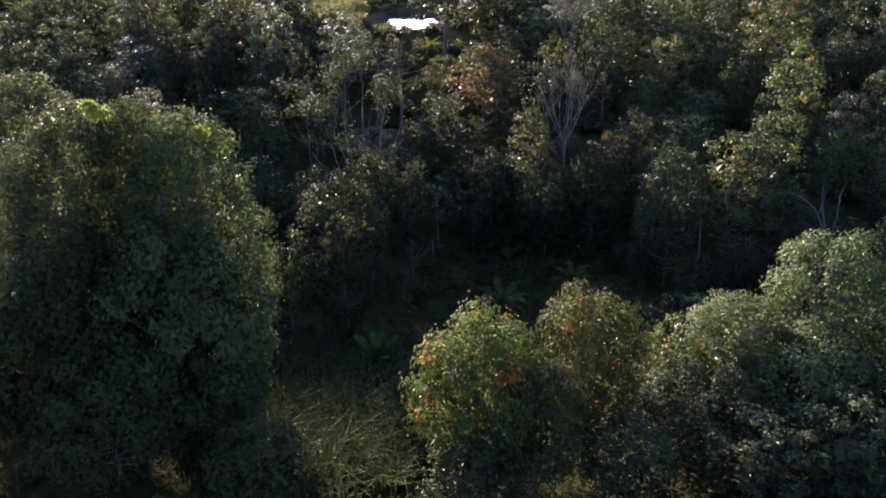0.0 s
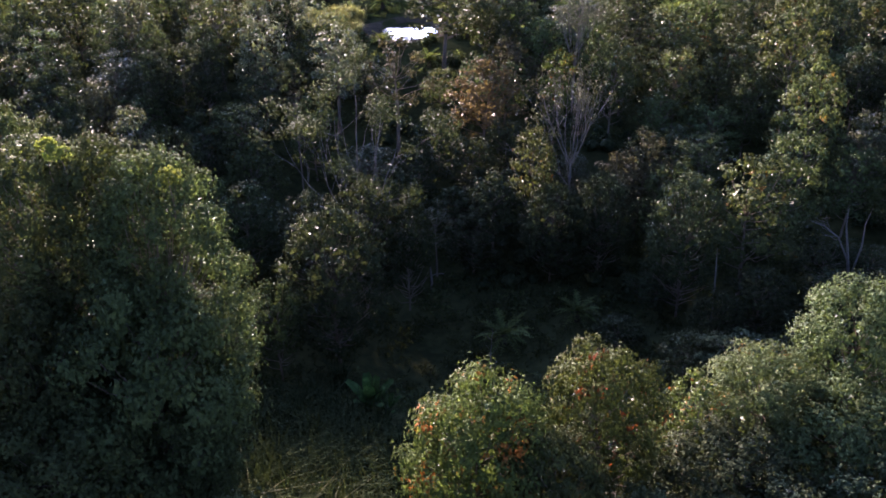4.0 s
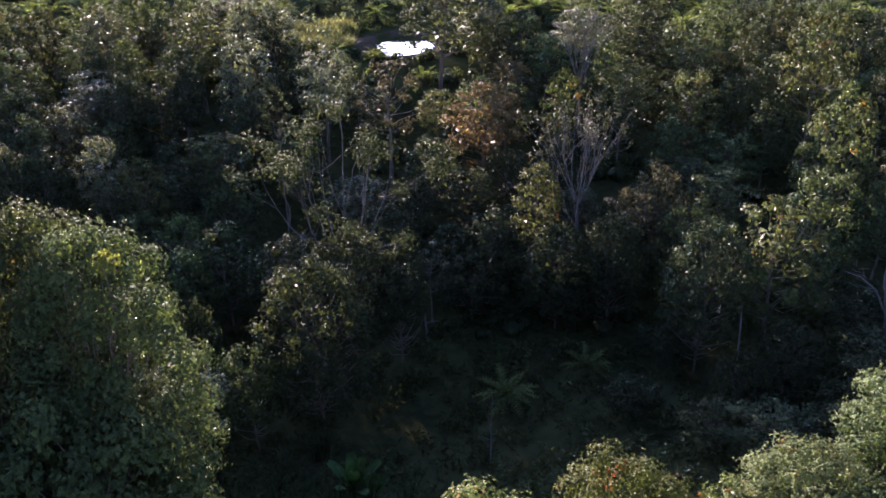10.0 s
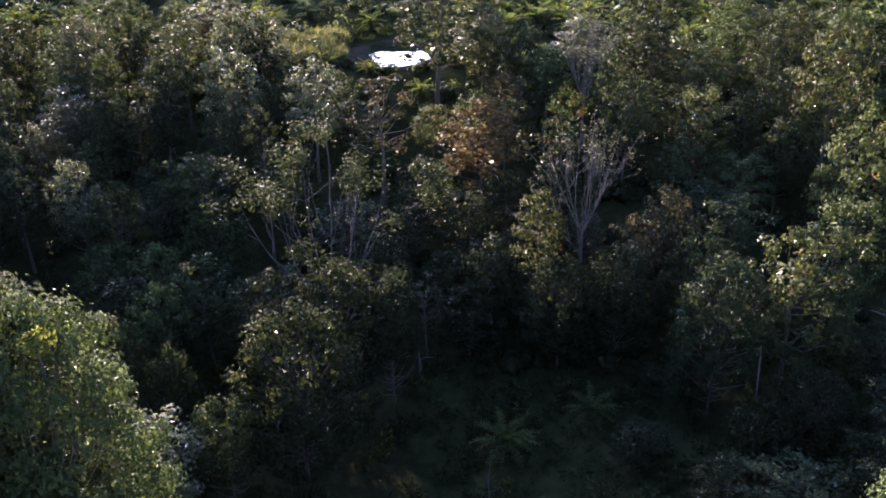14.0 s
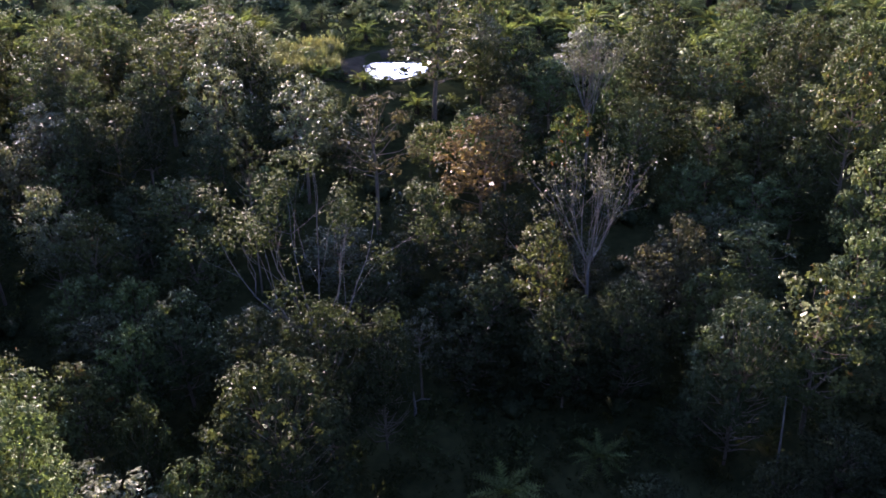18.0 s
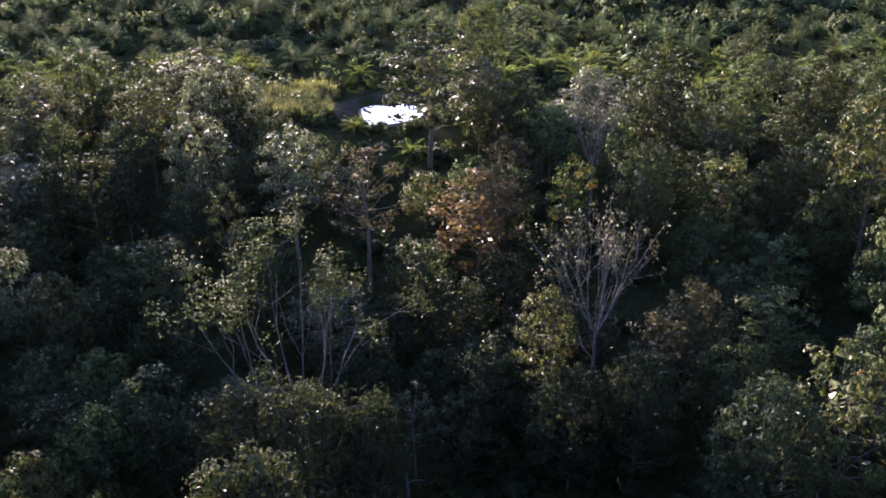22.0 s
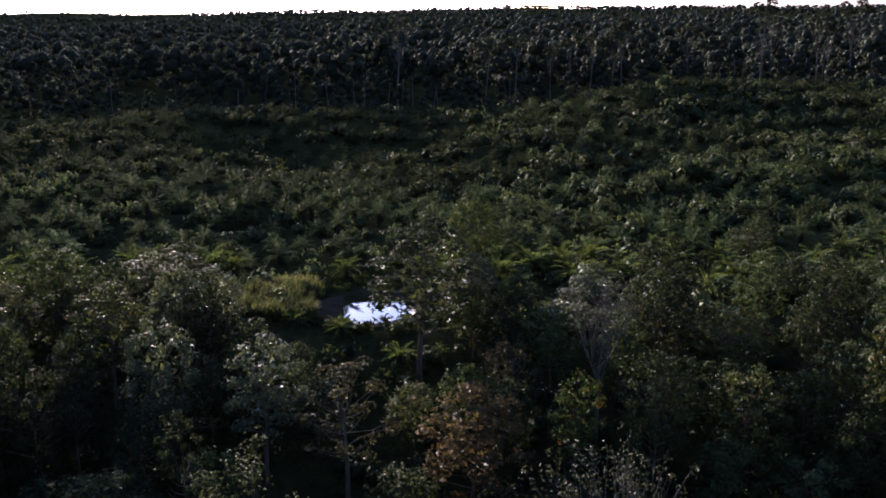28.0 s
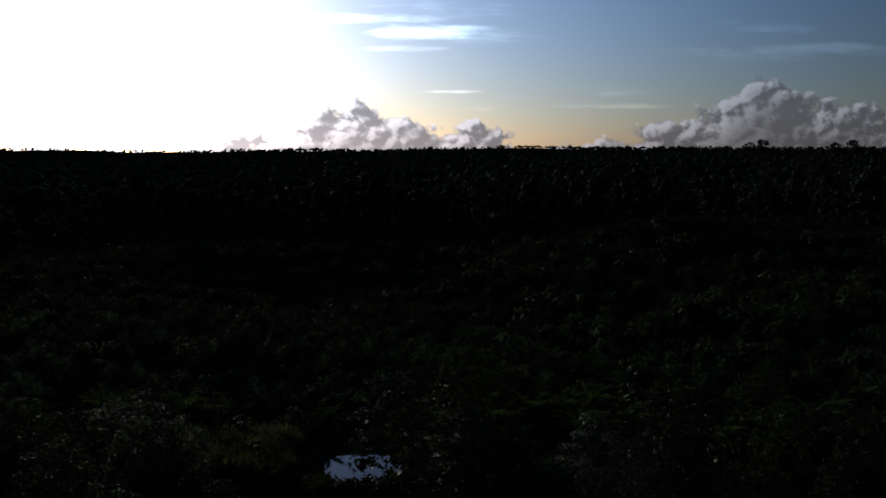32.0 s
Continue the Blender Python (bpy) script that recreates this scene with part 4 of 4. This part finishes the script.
st = new("trunk", mesh_from("palm_trunk", v, f, [BARK["palm"]], True))
st.parent = feather_palm
rf = np.random.default_rng(12)
for k in range(20):
    fr = new("frond", frond_shapes[k % 3])
    fr.parent = feather_palm
    u = k / 19
    fr.matrix_basis = Matrix.Translation((0.05, 0, 1.7)) @ Euler((0, -radians(72 * (1 - u ** 0.9) + rf.uniform(-6, 6)), k * 2.39996 + rf.uniform(-0.2, 0.2))).to_matrix().to_4x4()
tagged(feather_palm, "young oil palm with arching feathery fronds", "palm", "oil palms on the rise")
grow = np.random.default_rng(5)
spots = []
for row in range(40):
    for col in range(-34, 42):
        x, y = col * 8.2 + (row % 2) * 4.1 + grow.uniform(-3, 3), 196 + row * 7.1 + grow.uniform(-3, 3)
        if abs(x - 2) > 24 + 0.56 * (y - 50) or y > 425 or ((x + 7.5) / 12) ** 2 + ((y - 191) / 11) ** 2 < 1 or (-40 < x < -14 and y < 206) or (-21 < x < 3 and y < 217) or grow.random() < 0.13:
            continue
        spots.append((x, y, grow.uniform(0.85, 1.4)))
spots += [(14.5, 178, 1.0), (22, 186, 0.9), (-3, 172, 0.8), (7.3, 96, 0.95), (17, 100, 0.8), (-14, 206, 0.9), (-20, 183, 0.7), (-12.5, 180.5, 0.75), (5, 185, 0.9)]
spots.sort(key=lambda p: p[1])
near, rest = spots[:300], spots[300:]
for k, (x, y, s_) in enumerate(near):
    src = feather_palm if k < 70 else palms[k % 4]
    m = Matrix.LocRotScale((x, y, float(ground(x, y))), Euler((0, 0, grow.uniform(0, 6.28))), (s_, s_, s_))
    if k == 0 or 70 <= k < 74:
        src.matrix_basis = m
    else:
        q = src.scale[0]
        copy_thing(src, Matrix.LocRotScale(m.translation, m.to_euler(), (s_ / q, s_ / q, s_ / q)))
scatter("far_palms", [palm_shapes(70 + k, 15, 6, 3.9, 1.6) for k in range(3)], [(x, y) for x, y, _ in rest], [s_ for *_, s_ in rest], grow.uniform(0, 6.28, len(rest)), LEAF["palm"],
        "rows of young oil palms on the far rise", "palms")
def bush_shape(seed, n_, R, h, size):
    """A lumpy shrub."""
    rng = np.random.default_rng(seed)
    d = unit(rng.normal(size=(n_, 3)) + [0, 0, 0.55])
    lump = 0.76 + 0.34 * np.sin(3.1 * d[:, :1] + seed) * np.cos(2.7 * d[:, 1:2] + 2 * seed)
    at = d * [R, R, h * 0.6] * lump + [0, 0, h * 0.42]
    soft = []
    v, f = twig_leaves(rng, at, d, 6, size * 0.8, slim=0.55, plain=True, heart=np.zeros(3), keep=soft)
    hv, hf, hn = hull(rng, np.array([0, 0, h * 0.36]), np.array([R, R, h * 0.56]) * 0.62, 8, 3)
    v, f = joined([(v, f), (hv, hf)])
    return v, f, np.concatenate([soft[0], hn])


def shrub_field(name, shapes, n_, x0, x1, y0, y1, s0, s1, mat, label):
    p = np.stack([grow.uniform(x0, x1, n_), grow.uniform(y0, y1, n_)], 1)
    p = p[(np.abs(p[:, 0]) < 34 + 0.58 * (p[:, 1] - 50)) & (((p[:, 0] + 7.5) / 9.5) ** 2 + ((p[:, 1] - 191) / 8.5) ** 2 > 1) & ~((np.abs(p[:, 0] + 9) < 10.5) & (p[:, 1] > 190) & (p[:, 1] < 214))]
    scatter(name, shapes, p, s0 + (s1 - s0) * grow.random(len(p)) ** 1.6, grow.uniform(0, 6.28, len(p)), mat, label, "shrubs")


shrub_field("shrub_cover", [bush_shape(k + 20, 34, 2.5, 3.0, 0.55) for k in range(5)], 1750, -235, 260, 188, 300, 0.4, 1.45, LEAF["shrub"], "rank green shrubs and creepers between the palms")
shrub_field("far_shrubs", [bush_shape(k + 50, 20, 3.3, 4.2, 0.9) for k in range(5)], 2100, -260, 280, 290, 475, 0.4, 1.4, LEAF["shrub"], "dense shrubs on the far rise")
shrub_field("scrub", [bush_shape(k + 80, 60, 3.6, 5.0, 0.75) for k in range(4)], 420, 14, 250, 178, 420, 0.5, 1.4, LEAF["shrub"], "tall green scrub on the slope beyond the valley")

q = grow.uniform(0, math.tau, 90)
k = grow.uniform(1.12, 1.75, 90)
pts = np.stack([-7.5 + 8.3 * k * np.cos(q), 192 + 6.8 * k * np.sin(q)], 1)
pts = pts[~((pts[:, 0] < -14) & (np.abs(pts[:, 1] - 190) < 3.5)) & (pts[:, 1] < 194)]
scatter("bank_shrubs", [bush_shape(k_ + 120, 22, 1.3, 1.5, 0.5) for k_ in range(3)], pts, grow.uniform(0.6, 1.3, len(pts)), grow.uniform(0, 6.28, len(pts)), LEAF["olive"], "low green shrubs crowding the pond's edge", "shrubs")

# shrubs under the trees, in the leaf colour deepened for shade
pts = np.stack([grow.uniform(-110, 120, 640), grow.uniform(108, 182, 640)], 1)
pts = pts[(np.abs(pts[:, 0]) < 28 + 0.56 * pts[:, 1]) & ~((np.abs(pts[:, 0] + 8) < 16) & (pts[:, 1] > 176))]
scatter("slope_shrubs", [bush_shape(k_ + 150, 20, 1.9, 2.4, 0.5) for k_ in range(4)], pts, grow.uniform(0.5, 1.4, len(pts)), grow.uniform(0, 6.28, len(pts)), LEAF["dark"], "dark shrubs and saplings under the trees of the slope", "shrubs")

# ---- the forest behind the rise ----
wood = np.random.default_rng(31)


def far_tree(seed, H, R, lumps, n_, size, z0):
    """A forest tree seen from afar: a few rounded masses fringed with leaf clusters."""
    rng = np.random.default_rng(seed)
    packs, soft = [], []
    for k in range(lumps):
        q, rc = k * 2.39996 + rng.uniform(-0.5, 0.5), R * (rng.uniform(0.36, 0.56) if lumps > 1 else 0.9)
        up = ((k + 0.5) / lumps) ** 0.7
        off = (R - rc * 0.7) * (1.1 - 0.8 * up)
        c = np.array([off * math.cos(q), off * math.sin(q), z0 + rc + (H - z0 - 2 * rc) * up])
        radii = np.array([rc, rc, rc * 0.85])
        v, f, nn = hull(rng, c, radii * (0.72 if lumps > 1 else 0.85), 7, 4 if lumps > 1 else 3, 0.25)
        packs.append((v, f))
        soft.append(nn)
        d = unit(rng.normal(size=(n_, 3)) + [0, 0, 0.5])
        packs.append(twig_leaves(rng, c + d * radii * rng.uniform(0.85, 1.1, (n_, 1)), d, 3, size, slim=0.7, plain=True, heart=c, keep=soft))
    v, f = joined(packs)
    return v, f, np.concatenate(soft)


def far_scatter(name, shapes, n_, y0, y1, spread, label, s0=0.6, s1=1.1):
    y = y0 + (y1 - y0) * wood.random(n_) ** 1.3
    x = wood.uniform(-1, 1, n_) * (60 + spread * y)
    rise = np.clip(0.55 + (y - y0) / 90, 0, 1) if y0 < 500 else 1.0
    return scatter(name, shapes, np.stack([x, y], 1), (s0 + (s1 - s0) * wood.random(n_) ** 1.5) * rise, wood.uniform(0, 6.28, n_), LEAF["far"], label, "forest")


far_scatter("forest_edge", [far_tree(k, 27, 7.5, 7, 15, 0.85, 2) for k in range(6)], 480, 448, 640, 0.62, "dark tall rainforest edge behind the palm rise", 0.6, 1.42)
far_scatter("forest_fringe", [far_tree(k + 40, 20, 6.5, 5, 10, 0.9, 1) for k in range(4)], 200, 432, 456, 0.55, "lower trees along the rainforest edge", 0.3, 0.75)
far_scatter("forest_canopy", [far_tree(k + 9, 26, 8.5, 1, 13, 1.5, 8) for k in range(5)], 3200, 600, 1500, 0.57, "dark forest canopy stretching away", 0.45, 0.95)
far_scatter("distant_forest", [far_tree(k + 19, 20, 10, 1, 4, 3.0, 2) for k in range(4)], 3600, 1450, 4700, 0.57, "distant wooded hills on the horizon", 0.5, 1.0)
stems = []
for x in wood.uniform(-150, 300, 34):
    y = 441 + 16 * wood.random()
    h, w_ = wood.uniform(13, 26), wood.uniform(0.12, 0.3)
    g_ = float(ground(x, y))
    stems.append(tube([(x, y, g_ - 1), (x + wood.normal() * 0.4, y, g_ + h * 0.5), (x + wood.normal() * 0.8, y, g_ + h)], [w_, w_ * 0.8, w_ * 0.5], 4))
tagged(new("forest_trunks", mesh_from("forest_trunks", *joined(stems), [BARK["pale"]], True)), "slim grey trunks along the rainforest edge", "trunks", kind="stuff")

# ---- pale emergent trunks at the forest edge ----
tall_src = make_tree(400, 36, 6.5, 0.68, 12, 170, 6, 0.9, shape="vase", bark="pale", leaf="far", name="emergent_tree")
tagged(tall_src, "tall pale-trunked emergent rainforest tree with a high crown", "tree", "emergent trees")
edge = [(147, 440, 1.12), (26, 456, 0.85), (56, 458, 0.7), (179, 456, 0.9), (184, 458, 0.86), (-16, 480, 1.15), (90, 462, 0.95), (196, 460, 1.1), (75, 460, 0.78), (40, 460, 0.85), (120, 458, 0.85), (66, 462, 0.8), (84, 456, 0.75), (230, 470, 1.15), (160, 462, 0.95)]
for k, (x, y, s_) in enumerate(edge):
    m = Matrix.LocRotScale((x, y, float(ground(x, y))), Euler((0, 0, k * 1.7)), (s_, s_, s_))
    if k == 0:
        tall_src.matrix_basis = m
    else:
        copy_thing(tall_src, m)

# ---- small things ----
def part(name, vf, mat, parent, smooth=True, label=""):
    ob = new(name, mesh_from(name, *vf, [mat], smooth))
    ob.parent = parent
    return tagged(ob, label)


def banana(x, y, s_):
    root = tagged(new("banana_plant"), "pale green banana plant with broad torn leaves", "banana plant")
    rng = np.random.default_rng(int(x * 10) % 97 + 3)
    part("stem", tube([(0, 0, -0.3), (0.05, 0, 0.7), (0.0, 0, 1.35)], [0.2, 0.16, 0.1], 7), LEAF["banana"], root)
    for k in range(11):
        q, up = k * 2.4, 1.5 - 0.06 * k + rng.uniform(-0.08, 0.08)
        out = np.array([math.cos(q) * math.cos(up), math.sin(q) * math.cos(up), math.sin(up)])
        sd = np.array([-math.sin(q), math.cos(q), 0])
        t_ = np.linspace(0, 1, 9)[:, None]
        mid = np.array([0, 0, 1.2]) + out * t_ * 3.2 - np.array([0, 0, 0.9]) * t_ ** 2.6
        wd = 0.36 * np.sin(np.clip(t_ * 2.6 + 0.25, 0, math.pi)) ** 0.6
        v = np.stack([mid - sd * wd + [0, 0, 0.1], mid, mid + sd * wd + [0, 0, 0.1]], 1).reshape(-1, 3)
        i = (np.arange(8)[:, None] * 3 + np.array([0, 1])[None]).ravel()
        part("leaf", (v, np.stack([i, i + 1, i + 4, i + 3], 1)), LEAF["banana"], root)
    root.matrix_basis = Matrix.LocRotScale((x, y, float(ground(x, y))), None, (s_, s_, s_))


banana(-7.6, 76.0, 1.6)
banana(-6.0, 77.0, 0.9)

stump = tagged(new("dead_stump"), "bleached dead tree stub with a fallen pale log beside it", "stump")
part("stub", tube([(0, 0, -0.5), (0.04, 0, 1.4), (-0.08, 0.05, 2.8), (-0.1, 0.05, 3.7)], [0.19, 0.16, 0.13, 0.05], 8), M_DEAD, stump)
part("broken_branch", tube([(0.0, 0, 2.3), (0.7, 0.1, 2.62), (1.7, 0.1, 2.6)], [0.05, 0.08, 0.06], 6), M_DEAD, stump)
stump.location = (-1.9, 109.0, float(ground(-1.9, 109)))

sap = tagged(new("dead_sapling"), "thin leafless sapling with upturned grey twigs", "sapling")
rs_ = np.random.default_rng(8)
part("stem", tube([(0, 0, -0.4), (0.1, 0, 3), (0, 0.1, 6), (0.15, 0, 9.5)], [0.10, 0.08, 0.05, 0.015], 6), M_DEAD, sap)
for k in range(14):
    z = 2 + k * 0.5
    q = k * 2.4
    part("twig", limb(rs_, (0.05, 0, z), (1.3 * math.cos(q) * (1 - k * 0.04), 1.3 * math.sin(q) * (1 - k * 0.04), z + 0.9), 0.03, 0.008), M_DEAD, sap)
sap.location = (5.0, 85.0, float(ground(5, 85)))

snag = tagged(new("dead_snag"), "bleached broken tree snag among the palms", "snag")
part("trunk", tube([(0, 0, -0.5), (0.1, 0, 3), (0.3, 0, 5.5), (0.35, 0, 7.2)], [0.5, 0.42, 0.36, 0.1], 8), M_DEAD, snag)
part("branch", tube([(0.2, 0, 4.2), (-0.8, 0, 5.6), (-1.0, 0, 6.4)], [0.22, 0.16, 0.05], 6), M_DEAD, snag)
snag.location = (68.5, 275.0, float(ground(68.5, 275)))

bare = tagged(new("dead_tree"), "bleached forked dead tree with bare twigs", "tree")
rb = np.random.default_rng(21)
part("stem", tube([(0, 0, -0.5), (-0.3, 0, 3.5), (-1.4, 0, 8), (-2.2, 0, 11), (-2.4, 0, 13.5)], [0.22, 0.18, 0.14, 0.09, 0.03], 6), M_DEAD, bare)
part("limb", tube([(-0.9, 0, 6.0), (-2.6, 0.2, 9.2), (-4.6, 0.3, 10.8), (-6.6, 0.3, 11.6)], [0.12, 0.10, 0.07, 0.02], 5), M_DEAD, bare)
part("limb", tube([(-0.2, 0, 4.0), (0.4, 0.2, 8.0), (0.2, 0.3, 11.0), (0.6, 0.3, 13.0)], [0.13, 0.10, 0.07, 0.02], 5), M_DEAD, bare)
for k in range(9):
    z = 9.0 + 0.4 * k
    part("twig", limb(rb, (-2.6 - 0.35 * k % 3, 0.2, z), (-3.6 - rb.uniform(0, 2.5), rb.uniform(-0.8, 0.8), z + rb.uniform(0.3, 2.0)), 0.035, 0.01), M_DEAD, bare)
bare.location = (49.6, 97.5, float(ground(49.6, 97.5)))

pole = tagged(new("dead_pole"), "pale dead trunk standing in the shade", "trunk")
part("trunk", tube([(0, 0, -0.5), (0.05, 0, 4), (-0.3, 0.1, 9), (-0.6, 0.1, 12.5)], [0.14, 0.12, 0.09, 0.03], 7), M_DEAD, pole)
pole.location = (32.0, 94.0, float(ground(32, 94)))

lean = tagged(new("leaning_branch"), "dead grey branch leaning out with bare twigs", "branch")
part("stem", tube([(0, 0, -0.5), (-1.0, 0, 7), (-2.6, 0, 12.5), (-4.8, 0.2, 14.6), (-8.0, 0.2, 18.6)], [0.16, 0.13, 0.11, 0.08, 0.02], 6), M_DEAD, lean)
for k in range(12):
    u = k / 11
    p0 = np.array([-3.4 - 4.2 * u, 0.2, 13.4 + 4.6 * u])
    part("twig", limb(rb, p0, p0 + [rb.uniform(-1.6, 0.6), rb.uniform(-0.8, 0.8), rb.uniform(-0.2, 1.6)], 0.035, 0.009), M_DEAD, lean)
lean.location = (16.0, 114.5, float(ground(16, 114.5)))


# ---- bright young shoots on top of the big domed trees ----
def shoots(x, y, z, r_, seed):
    rng = np.random.default_rng(seed)
    d = unit(rng.normal(size=(60, 3)) + [0, 0, 0.7])
    v, f = twig_leaves(rng, d * r_ * [1, 1, 0.6] * rng.uniform(0.5, 1, (60, 1)), d, 6, 0.26, plain=True)
    root = tagged(new("young_shoots"), "bright lime young shoots on a domed treetop", "leaves")
    part("leaves", (v, f), LEAF["shoot"], root, False)
    part("twig", limb(rng, (0, 0, -3.5), (0, 0, 0), 0.08, 0.02), BARK["brown"], root)
    root.location = (x, y, z)


shoots(-18.9, 61.5, 38.0, 0.9, 1)
shoots(-27.6, 64.5, 38.5, 0.9, 2)
shoots(-28.4, 65.0, 39.0, 0.7, 3)
